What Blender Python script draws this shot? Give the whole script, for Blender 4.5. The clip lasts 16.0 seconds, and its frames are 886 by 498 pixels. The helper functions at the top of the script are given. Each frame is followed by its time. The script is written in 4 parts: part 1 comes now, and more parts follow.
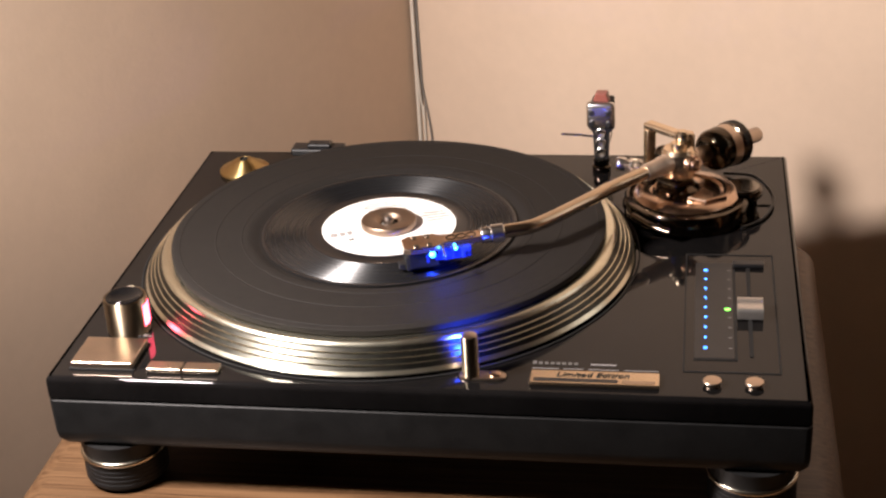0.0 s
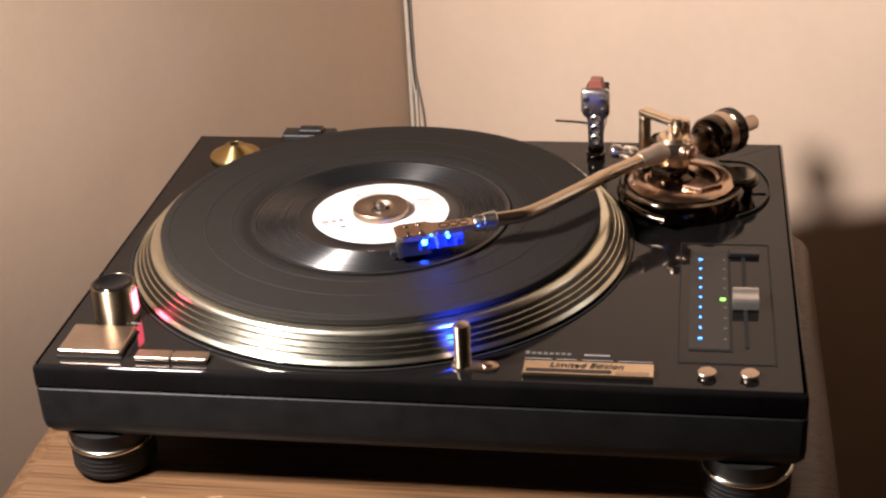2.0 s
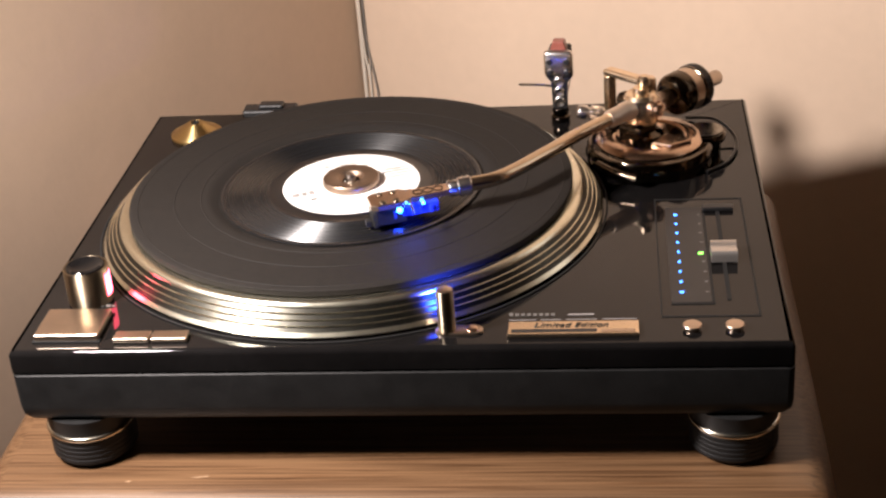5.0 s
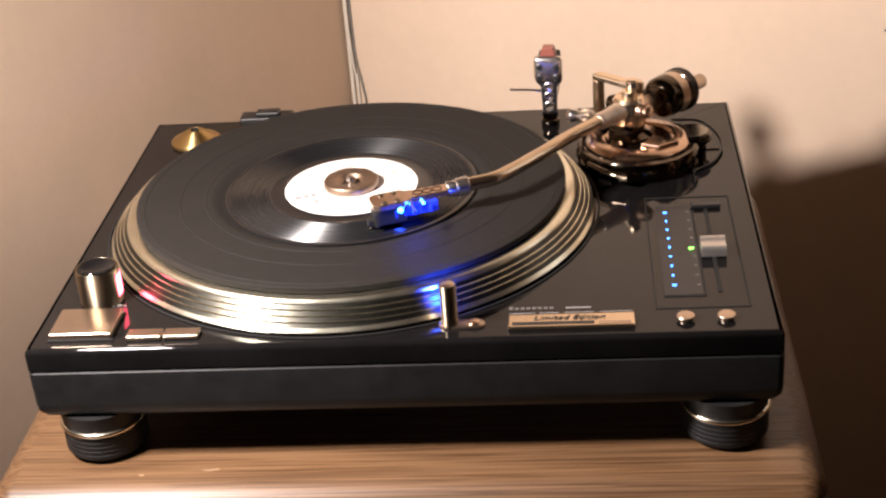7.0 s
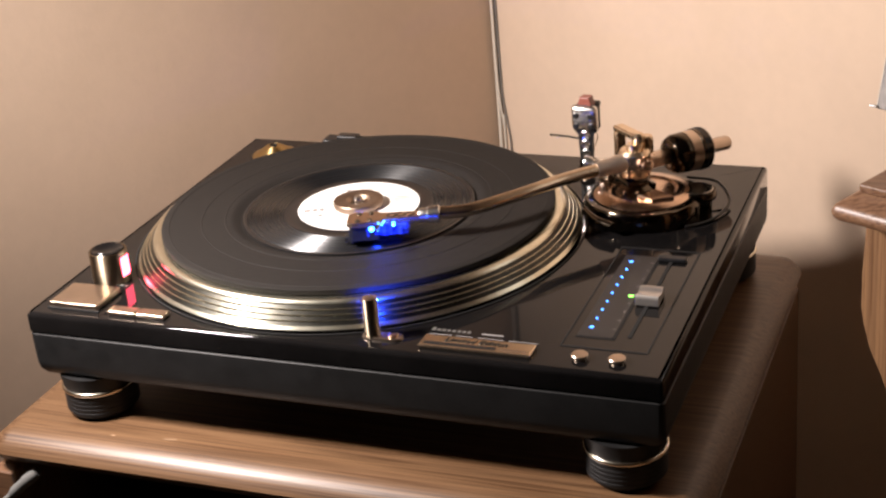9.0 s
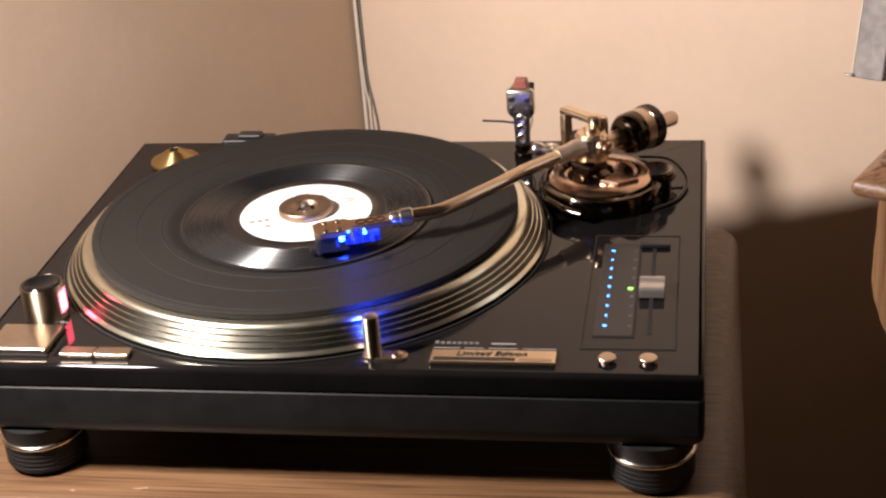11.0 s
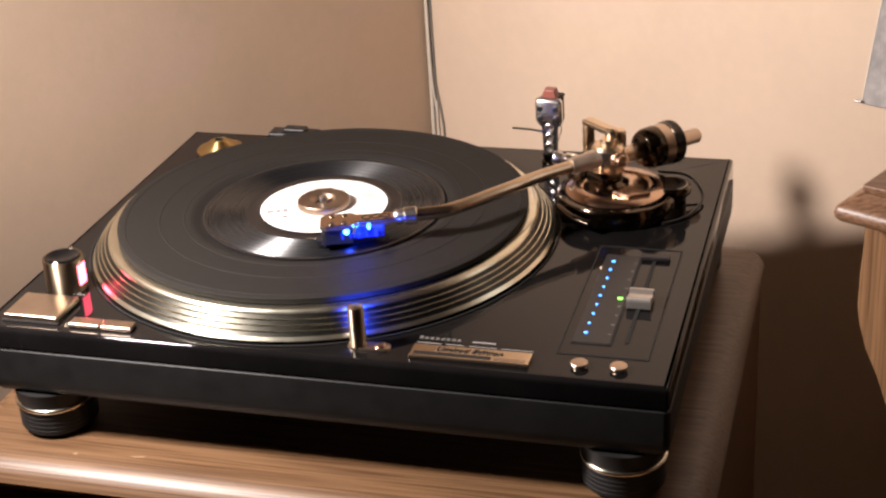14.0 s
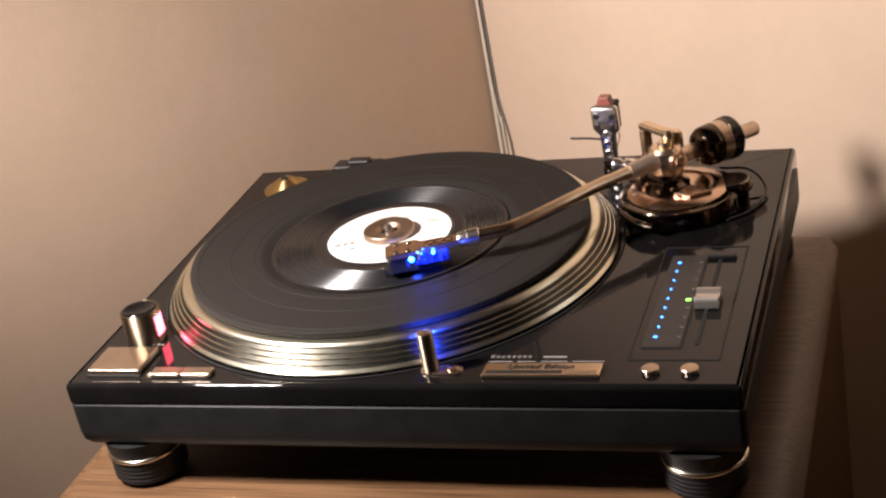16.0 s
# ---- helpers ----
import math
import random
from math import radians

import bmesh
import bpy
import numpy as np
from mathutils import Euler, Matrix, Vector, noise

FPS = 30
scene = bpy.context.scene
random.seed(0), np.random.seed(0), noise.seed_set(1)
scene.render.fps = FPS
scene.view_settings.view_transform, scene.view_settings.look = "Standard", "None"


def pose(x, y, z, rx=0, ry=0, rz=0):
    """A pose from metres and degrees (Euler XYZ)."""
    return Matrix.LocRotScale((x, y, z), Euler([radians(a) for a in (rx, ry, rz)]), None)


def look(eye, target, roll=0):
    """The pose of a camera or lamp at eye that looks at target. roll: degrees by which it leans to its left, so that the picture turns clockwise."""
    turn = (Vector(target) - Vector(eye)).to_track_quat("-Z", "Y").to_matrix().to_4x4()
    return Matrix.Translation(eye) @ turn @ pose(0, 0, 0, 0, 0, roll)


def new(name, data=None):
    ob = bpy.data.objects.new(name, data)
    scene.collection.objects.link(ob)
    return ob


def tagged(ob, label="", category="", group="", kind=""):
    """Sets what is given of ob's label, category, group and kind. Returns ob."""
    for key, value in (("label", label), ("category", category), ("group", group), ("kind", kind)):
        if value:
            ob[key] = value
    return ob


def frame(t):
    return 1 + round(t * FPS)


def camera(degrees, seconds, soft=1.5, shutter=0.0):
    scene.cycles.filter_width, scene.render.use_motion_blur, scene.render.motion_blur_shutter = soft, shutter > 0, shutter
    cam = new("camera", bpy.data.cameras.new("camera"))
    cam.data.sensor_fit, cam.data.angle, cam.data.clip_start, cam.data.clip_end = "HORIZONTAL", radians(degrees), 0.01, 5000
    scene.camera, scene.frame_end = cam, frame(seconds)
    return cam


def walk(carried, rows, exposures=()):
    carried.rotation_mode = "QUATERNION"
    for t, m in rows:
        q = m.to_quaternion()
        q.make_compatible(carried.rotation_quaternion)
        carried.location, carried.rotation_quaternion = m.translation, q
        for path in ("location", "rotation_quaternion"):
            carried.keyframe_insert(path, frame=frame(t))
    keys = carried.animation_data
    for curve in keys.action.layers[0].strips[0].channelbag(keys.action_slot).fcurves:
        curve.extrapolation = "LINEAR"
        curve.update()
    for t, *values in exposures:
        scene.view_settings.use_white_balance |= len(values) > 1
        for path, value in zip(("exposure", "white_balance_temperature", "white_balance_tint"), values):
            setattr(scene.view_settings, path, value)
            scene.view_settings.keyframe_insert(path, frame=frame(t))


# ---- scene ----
cam = camera(32.04, 16.0, soft=2.4)
# seconds, eye, target, roll
PATH = [
    (0, (0.3863, -0.7553, 0.5791), (0.2256, 0.1257, 0.1343), -3.52),
    (0.5, (0.3850, -0.7529, 0.5767), (0.2278, 0.1279, 0.1300), -3.28),
    (1, (0.3867, -0.7482, 0.5764), (0.2315, 0.1311, 0.1261), -3.28),
    (1.5, (0.3848, -0.7468, 0.5792), (0.2293, 0.1314, 0.1269), -3.22),
    (2, (0.3841, -0.7438, 0.5767), (0.2288, 0.1332, 0.1218), -3.12),
    (2.5, (0.3837, -0.7410, 0.5765), (0.2284, 0.1343, 0.1185), -3.08),
    (3, (0.3828, -0.7411, 0.5753), (0.2290, 0.1333, 0.1152), -3.07),
    (3.5, (0.3927, -0.7448, 0.5766), (0.2410, 0.1298, 0.1161), -3.60),
    (4, (0.3954, -0.7461, 0.5806), (0.2447, 0.1292, 0.1211), -4.36),
    (4.5, (0.3964, -0.7457, 0.5769), (0.2461, 0.1304, 0.1188), -5.08),
    (4.7, (0.3818, -0.7455, 0.5655), (0.2443, 0.1313, 0.1047), -4.99),
    (6.8, (0.3183, -0.7646, 0.5743), (0.2693, 0.1038, 0.0807), -3.60),
    (7, (0.3420, -0.7826, 0.5736), (0.2480, 0.1004, 0.1139), -4.63),
    (7.5, (0.4583, -0.7939, 0.5750), (0.2551, 0.0835, 0.1404), -4.02),
    (8, (0.5520, -0.8097, 0.5669), (0.2624, 0.0466, 0.1393), -4.67),
    (8.5, (0.6208, -0.8175, 0.5640), (0.3003, 0.0317, 0.1442), -4.32),
    (9, (0.6553, -0.7907, 0.5648), (0.2988, 0.0497, 0.1567), -5.22),
    (9.2, (0.6600, -0.7738, 0.5583), (0.2931, 0.0634, 0.1528), -5.42),
    (11.3, (0.4205, -0.7636, 0.5765), (0.2777, 0.1190, 0.1287), -5.38),
    (11.5, (0.4023, -0.7615, 0.5694), (0.2570, 0.1215, 0.1231), -6.69),
    (12, (0.3678, -0.7639, 0.5666), (0.2447, 0.1260, 0.1273), -5.64),
    (12.5, (0.4100, -0.7749, 0.5609), (0.2612, 0.1110, 0.1215), -6.75),
    (13, (0.4760, -0.7778, 0.5739), (0.2835, 0.0965, 0.1283), -6.45),
    (13.5, (0.5270, -0.7747, 0.5856), (0.2896, 0.0928, 0.1483), -5.69),
    (14, (0.5615, -0.7744, 0.5765), (0.2954, 0.0864, 0.1426), -3.63),
    (14.5, (0.6126, -0.7856, 0.5722), (0.2987, 0.0610, 0.1424), -4.21),
    (15, (0.6498, -0.7876, 0.5695), (0.3087, 0.0536, 0.1499), -5.14),
    (15.5, (0.6445, -0.7723, 0.5673), (0.2932, 0.0651, 0.1485), -7.00),
    (16, (0.5880, -0.7729, 0.5831), (0.2590, 0.0732, 0.1637), -10.85),
]
walk(cam, [(t, look(eye, target, roll)) for t, eye, target, roll in PATH],
     exposures=((0.0, -0.10), (2.0, -0.03), (4.5, 0.0), (7.0, 0.20), (8.0, 0.03), (9.0, 0.05), (12.0, 0.0), (14.5, 0.05), (16.0, -0.02)))

# ---- light ----
world = bpy.data.worlds.new("world")
scene.world = world
world.use_nodes = True
world.node_tree.nodes["Background"].inputs[0].default_value = (1.0, 0.82, 0.66, 1)
world.node_tree.nodes["Background"].inputs[1].default_value = 0.032


def lamp(name, kind, place, watts, colour, size=0.03, target=None, cone=60, blend=0.5):
    data = bpy.data.lights.new(name, kind)
    data.energy, data.color = watts, colour
    data.shadow_soft_size = size
    if kind == "SPOT":
        data.spot_size, data.spot_blend = radians(cone), blend
    ob = new(name, data)
    ob.matrix_world = look(place, target) if target else Matrix.Translation(place)
    return ob


LAMP = (-0.127, -0.136, 0.507)
lamp("warm_room_lamp", "SPOT", LAMP, 53.0, (1.0, 0.895, 0.856), 0.050, (0.61, 0.215, 0.02), 136, 0.89)

# ---- materials ----


def material(name, colour, rough=0.5, metal=0.0, coat=0.0, vary=0.0, scale=20.0, bump=0.0, bump_scale=200.0, rough_vary=0.0, emit=None, strength=0.0, aniso=0.0, stretch=(1, 1, 1), second=None, spec=0.5):
    """A principled surface with colour noise at two scales, roughness wear and fine relief."""
    m = bpy.data.materials.new(name)
    m.use_nodes = True
    nt = m.node_tree
    b = nt.nodes["Principled BSDF"]
    b.inputs["Base Color"].default_value = (*colour, 1)
    b.inputs["Roughness"].default_value = rough
    b.inputs["Metallic"].default_value = metal
    b.inputs["Coat Weight"].default_value = coat
    b.inputs["Coat Roughness"].default_value = 0.04
    b.inputs["Specular IOR Level"].default_value = spec
    if emit:
        b.inputs["Emission Color"].default_value = (*emit, 1)
        b.inputs["Emission Strength"].default_value = strength
    if aniso:
        b.inputs["Anisotropic"].default_value = aniso
        b.inputs["Anisotropic Rotation"].default_value = 0.25
        t = nt.nodes.new("ShaderNodeTangent")
        t.direction_type, t.axis = "RADIAL", "Z"
        nt.links.new(t.outputs[0], b.inputs["Tangent"])
    co = nt.nodes.new("ShaderNodeTexCoord")
    mp = nt.nodes.new("ShaderNodeMapping")
    mp.inputs["Scale"].default_value = stretch
    nt.links.new(co.outputs["Object"], mp.inputs[0])

    def noise_at(s, detail=4):
        n = nt.nodes.new("ShaderNodeTexNoise")
        n.inputs["Scale"].default_value, n.inputs["Detail"].default_value = s, detail
        nt.links.new(mp.outputs[0], n.inputs["Vector"])
        return n.outputs["Fac"]

    if vary or second:
        coarse, fine = noise_at(scale), noise_at(scale * 9)
        mix = nt.nodes.new("ShaderNodeMath")
        mix.operation = "MULTIPLY_ADD"
        mix.inputs[1].default_value = 0.35
        nt.links.new(fine, mix.inputs[0])
        add = nt.nodes.new("ShaderNodeMath")
        add.operation = "MULTIPLY"
        add.inputs[1].default_value = 0.65
        nt.links.new(coarse, add.inputs[0])
        nt.links.new(add.outputs[0], mix.inputs[2])
        ramp = nt.nodes.new("ShaderNodeValToRGB")
        low = second or tuple(c * (1 - vary) for c in colour)
        high = tuple(min(1, c * (1 + vary)) for c in colour)
        ramp.color_ramp.elements[0].position, ramp.color_ramp.elements[0].color = 0.36, (*low, 1)
        ramp.color_ramp.elements[1].position, ramp.color_ramp.elements[1].color = 0.64, (*high, 1)
        nt.links.new(mix.outputs[0], ramp.inputs[0])
        nt.links.new(ramp.outputs[0], b.inputs["Base Color"])
    if rough_vary:
        rr = nt.nodes.new("ShaderNodeMapRange")
        rr.inputs["To Min"].default_value, rr.inputs["To Max"].default_value = max(0, rough - rough_vary), rough + rough_vary
        nt.links.new(noise_at(scale * 2.3), rr.inputs["Value"])
        nt.links.new(rr.outputs[0], b.inputs["Roughness"])
    if bump:
        bp = nt.nodes.new("ShaderNodeBump")
        bp.inputs["Strength"].default_value, bp.inputs["Distance"].default_value = bump, 0.001
        nt.links.new(noise_at(bump_scale, 6), bp.inputs["Height"])
        nt.links.new(bp.outputs[0], b.inputs["Normal"])
    return m


def oak(name, light, dark, coarse=7.0, upright=False):
    """Stained oak: long grain along the mesh's x or its height, pores and a satin varnish."""
    m = bpy.data.materials.new(name)
    m.use_nodes = True
    nt = m.node_tree
    b = nt.nodes["Principled BSDF"]
    co = nt.nodes.new("ShaderNodeTexCoord")
    mp = nt.nodes.new("ShaderNodeMapping")
    mp.inputs["Scale"].default_value = (62.0, 62.0, 0.9) if upright else (0.9, 62.0, 62.0)
    nt.links.new(co.outputs["Object"], mp.inputs[0])
    n1 = nt.nodes.new("ShaderNodeTexNoise")
    n1.inputs["Scale"].default_value, n1.inputs["Detail"].default_value, n1.inputs["Distortion"].default_value = coarse, 5, 0.6
    nt.links.new(mp.outputs[0], n1.inputs["Vector"])
    mp2 = nt.nodes.new("ShaderNodeMapping")
    mp2.inputs["Scale"].default_value = (330.0, 330.0, 5.0) if upright else (5.0, 330.0, 330.0)
    nt.links.new(co.outputs["Object"], mp2.inputs[0])
    n2 = nt.nodes.new("ShaderNodeTexNoise")
    n2.inputs["Scale"].default_value, n2.inputs["Detail"].default_value = 2.0, 4
    nt.links.new(mp2.outputs[0], n2.inputs["Vector"])
    ramp = nt.nodes.new("ShaderNodeValToRGB")
    ramp.color_ramp.elements[0].position, ramp.color_ramp.elements[0].color = 0.33, (*dark, 1)
    ramp.color_ramp.elements[1].position, ramp.color_ramp.elements[1].color = 0.66, (*light, 1)
    nt.links.new(n1.outputs["Fac"], ramp.inputs[0])
    pore = nt.nodes.new("ShaderNodeValToRGB")
    pore.color_ramp.elements[0].position, pore.color_ramp.elements[0].color = 0.36, (0.56, 0.48, 0.40, 1)
    pore.color_ramp.elements[1].position, pore.color_ramp.elements[1].color = 0.5, (1, 1, 1, 1)
    nt.links.new(n2.outputs["Fac"], pore.inputs[0])
    mul = nt.nodes.new("ShaderNodeMix")
    mul.data_type, mul.blend_type = "RGBA", "MULTIPLY"
    mul.inputs["Factor"].default_value = 1.0
    nt.links.new(ramp.outputs[0], mul.inputs["A"])
    nt.links.new(pore.outputs[0], mul.inputs["B"])
    nt.links.new(mul.outputs["Result"], b.inputs["Base Color"])
    b.inputs["Roughness"].default_value = 0.44
    b.inputs["Coat Weight"].default_value = 0.04
    b.inputs["Coat Roughness"].default_value = 0.22
    bp = nt.nodes.new("ShaderNodeBump")
    bp.inputs["Strength"].default_value, bp.inputs["Distance"].default_value = 0.25, 0.0006
    nt.links.new(n2.outputs["Fac"], bp.inputs["Height"])
    nt.links.new(bp.outputs[0], b.inputs["Normal"])
    return m


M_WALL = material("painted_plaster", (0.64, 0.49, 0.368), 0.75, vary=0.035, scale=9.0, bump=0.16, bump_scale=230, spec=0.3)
# for walls out of view: beige plaster darkened so they bounce less fill light
M_WALL2 = material("unseen_dimmed_plaster", (0.40, 0.30, 0.225), 0.75, vary=0.05, scale=9.0, bump=0.16, bump_scale=230, spec=0.3)
M_CEIL = material("ceiling_paint", (0.78, 0.75, 0.70), 0.85, vary=0.03, scale=2.0, bump=0.3, bump_scale=150)
M_CARPET = material("brown_carpet", (0.10, 0.075, 0.055), 0.95, vary=0.3, scale=12, bump=0.8, bump_scale=500)
M_OAK = oak("stained_oak", (0.172, 0.093, 0.044), (0.088, 0.045, 0.020), 8.5)
M_SCUFF = material("bare_oak_scuff", (0.30, 0.19, 0.11), 0.6, vary=0.2, scale=300)
M_OAK2 = oak("red_oak", (0.22, 0.116, 0.062), (0.135, 0.068, 0.036), 9.0)
M_OAK3 = oak("warm_oak_leg", (0.26, 0.140, 0.066), (0.17, 0.088, 0.042), 5.0, True)
M_LACQUER = material("black_piano_lacquer", (0.006, 0.0055, 0.0055), 0.045, vary=0.2, scale=30, rough_vary=0.012, spec=0.28)
M_RUBBER = material("black_base_resin", (0.0135, 0.0135, 0.0137), 0.44, spec=0.30, vary=0.25, scale=60, bump=0.05, bump_scale=900, rough_vary=0.05)
M_FOOT = material("black_rubber", (0.009, 0.009, 0.0095), 0.60, spec=0.3, vary=0.3, scale=90, bump=0.3, bump_scale=900)
M_GOLD = material("pale_gold_plate", (0.80, 0.64, 0.46), 0.25, 1.0, vary=0.06, scale=50, rough_vary=0.05)
M_GOLDSATIN = material("satin_gold_metal", (0.58, 0.46, 0.36), 0.30, 1.0, vary=0.06, scale=70, rough_vary=0.06)
M_PLATTER = material("champagne_aluminium", (0.80, 0.77, 0.62), 0.25, 1.0, vary=0.05, scale=40, rough_vary=0.04)
M_PLATTERDARK = material("dark_platter_band", (0.052, 0.050, 0.042), 0.30, 1.0, vary=0.2, scale=120)
M_ROSE = material("rose_gold_plate", (0.76, 0.56, 0.43), 0.22, 1.0, vary=0.08, scale=60, rough_vary=0.04)
M_BRASS = material("turned_brass", (0.62, 0.45, 0.20), 0.42, 1.0, vary=0.10, scale=60, aniso=0.9, rough_vary=0.06)
M_BRONZE = material("bronze_weight", (0.34, 0.25, 0.185), 0.42, 1.0, vary=0.12, scale=80, rough_vary=0.08)
M_CHROME = material("black_chrome", (0.105, 0.085, 0.064), 0.12, 1.0, vary=0.2, scale=60)
M_GREYCHROME = material("grey_chrome", (0.34, 0.32, 0.28), 0.22, 1.0, vary=0.15, scale=70)
M_TUBE = material("pale_brass_plate", (0.66, 0.525, 0.38), 0.20, 1.0, vary=0.06, scale=50, rough_vary=0.05)
M_ROSESATIN = material("satin_rose_gold", (0.62, 0.44, 0.32), 0.20, 1.0, vary=0.08, scale=70, rough_vary=0.06)
# paler than the other golds: the sleeve's highlight is put into its colour
M_SLEEVE = material("highlight_pale_sleeve", (0.86, 0.74, 0.63), 0.40, 1.0, vary=0.05, scale=60)
M_SILVER = material("silver_plate", (0.78, 0.75, 0.72), 0.24, 1.0, vary=0.05, scale=60)
M_BLACK = material("black_plastic", (0.012, 0.012, 0.013), 0.35, vary=0.2, scale=60)
M_SLOT = material("slot_black", (0.004, 0.004, 0.004), 0.7)
M_LABEL = material("white_paper_label", (0.82, 0.80, 0.76), 0.6, vary=0.02, scale=60)
M_INK = material("grey_print", (0.25, 0.23, 0.22), 0.6)
M_PALEINK = material("pale_grey_print", (0.42, 0.40, 0.38), 0.6)
M_DARKINK = material("black_print", (0.02, 0.018, 0.015), 0.5)
M_RED = material("red_plastic", (0.24, 0.075, 0.055), 0.35, vary=0.1, scale=90)
M_WHITEWIRE = material("cream_cable", (0.62, 0.55, 0.46), 0.55, vary=0.08, scale=60)
M_GREYWIRE = material("grey_cable", (0.20, 0.18, 0.16), 0.5, vary=0.1, scale=60)
M_GREYPLUG = material("grey_plug", (0.20, 0.195, 0.185), 0.5, vary=0.15, scale=60)
M_PICTURE = material("grey_canvas_print", (0.20, 0.18, 0.165), 0.6, vary=0.35, scale=22, second=(0.11, 0.10, 0.095), bump=0.2, bump_scale=900)
M_BLUE = material("blue_led", (0.1, 0.3, 1.0), 0.3, emit=(0.04, 0.24, 1.0), strength=6.5)
M_BLUEGLOW = material("blue_led_core", (0.1, 0.3, 1.0), 0.3, emit=(0.05, 0.42, 1.0), strength=14)
M_BLUELENS = material("blue_lamp_lens", (0.05, 0.1, 0.9), 0.3, emit=(0.01, 0.05, 1.0), strength=4)
M_BLUECLIP = material("blue_lit_acrylic", (0.02, 0.04, 0.3), 0.3, emit=(0.012, 0.035, 1.0), strength=0.9)


def uneven_glow(m, low, high, size):
    """Lets the light given off vary through a clear body."""
    nt = m.node_tree
    co = nt.nodes.new("ShaderNodeTexCoord")
    n = nt.nodes.new("ShaderNodeTexNoise")
    n.inputs["Scale"].default_value, n.inputs["Detail"].default_value = size, 3
    nt.links.new(co.outputs["Object"], n.inputs["Vector"])
    mr = nt.nodes.new("ShaderNodeMapRange")
    mr.inputs["From Min"].default_value, mr.inputs["From Max"].default_value = 0.38, 0.66
    mr.inputs["To Min"].default_value, mr.inputs["To Max"].default_value = low, high
    nt.links.new(n.outputs["Fac"], mr.inputs["Value"])
    nt.links.new(mr.outputs[0], nt.nodes["Principled BSDF"].inputs["Emission Strength"])


uneven_glow(M_BLUECLIP, 0.08, 1.1, 260)
M_KNOB = material("brushed_brass", (0.40, 0.33, 0.24), 0.38, 1.0, vary=0.06, scale=60, aniso=1.0)
M_RING = material("champagne_trim", (0.85, 0.78, 0.64), 0.20, 1.0, vary=0.05, scale=60)
M_SLIDER = material("satin_silver", (0.62, 0.58, 0.54), 0.36, 0.9, vary=0.08, scale=90)
M_MAT = material("matt_mat_rubber", (0.0125, 0.0105, 0.009), 0.68, vary=0.2, scale=300, bump=0.25, bump_scale=1800, spec=0.20)
M_GREEN = material("green_led", (0.2, 0.9, 0.1), 0.3, emit=(0.25, 1.0, 0.10), strength=4)
M_STROBE = material("red_strobe_lens", (0.9, 0.1, 0.12), 0.3, emit=(1.0, 0.08, 0.14), strength=12)
M_LIGHTEDGE = material("light_print", (0.105, 0.097, 0.088), 0.5)


def vinyl():
    """Black pressed vinyl: concentric grooves in bands, with the smooth run-out near the label."""
    m = bpy.data.materials.new("black_vinyl")
    m.use_nodes = True
    nt = m.node_tree
    b = nt.nodes["Principled BSDF"]
    b.inputs["Base Color"].default_value = (0.008, 0.008, 0.0085, 1)
    b.inputs["Anisotropic"].default_value = 0.3
    b.inputs["Specular IOR Level"].default_value = 0.62
    b.inputs["Anisotropic Rotation"].default_value = 0.25
    t = nt.nodes.new("ShaderNodeTangent")
    t.direction_type, t.axis = "RADIAL", "Z"
    nt.links.new(t.outputs[0], b.inputs["Tangent"])
    co = nt.nodes.new("ShaderNodeTexCoord")
    sep = nt.nodes.new("ShaderNodeSeparateXYZ")
    nt.links.new(co.outputs["Object"], sep.inputs[0])
    comb = nt.nodes.new("ShaderNodeCombineXYZ")
    nt.links.new(sep.outputs[0], comb.inputs[0])
    nt.links.new(sep.outputs[1], comb.inputs[1])
    ln = nt.nodes.new("ShaderNodeVectorMath")
    ln.operation = "LENGTH"
    nt.links.new(comb.outputs[0], ln.inputs[0])
    ring = nt.nodes.new("ShaderNodeTexNoise")
    ring.noise_dimensions = "1D"
    ring.inputs["Scale"].default_value, ring.inputs["Detail"].default_value = 420, 6
    nt.links.new(ln.outputs["Value"], ring.inputs["W"])
    share = nt.nodes.new("ShaderNodeMath")
    share.operation = "DIVIDE"
    share.inputs[1].default_value = 0.15
    nt.links.new(ln.outputs["Value"], share.inputs[0])
    band = nt.nodes.new("ShaderNodeValToRGB")
    stops = band.color_ramp.elements
    stops[0].position, stops[0].color = 0.355, (0.18, 0.18, 0.18, 1)
    stops[1].position, stops[1].color = 0.375, (0.27, 0.27, 0.27, 1)
    nt.links.new(share.outputs[0], band.inputs[0])
    addm = nt.nodes.new("ShaderNodeMath")
    addm.operation = "MULTIPLY_ADD"
    addm.inputs[1].default_value, addm.inputs[2].default_value = 0.06, -0.03
    nt.links.new(ring.outputs["Fac"], addm.inputs[0])
    sm = nt.nodes.new("ShaderNodeMath")
    nt.links.new(addm.outputs[0], sm.inputs[0])
    nt.links.new(band.outputs[0], sm.inputs[1])
    nt.links.new(sm.outputs[0], b.inputs["Roughness"])
    bp = nt.nodes.new("ShaderNodeBump")
    bp.inputs["Strength"].default_value, bp.inputs["Distance"].default_value = 0.12, 0.0004
    nt.links.new(ring.outputs["Fac"], bp.inputs["Height"])
    nt.links.new(bp.outputs[0], b.inputs["Normal"])
    return m


M_VINYL = vinyl()

# ---- mesh helpers ----


def thing(name, place, label, category, group=""):
    ob = new(name)
    ob.location = place
    ob.empty_display_size = 0.02
    return tagged(ob, label, category, group)


def root_place(ob):
    while ob.parent:
        ob = ob.parent
    return ob.location


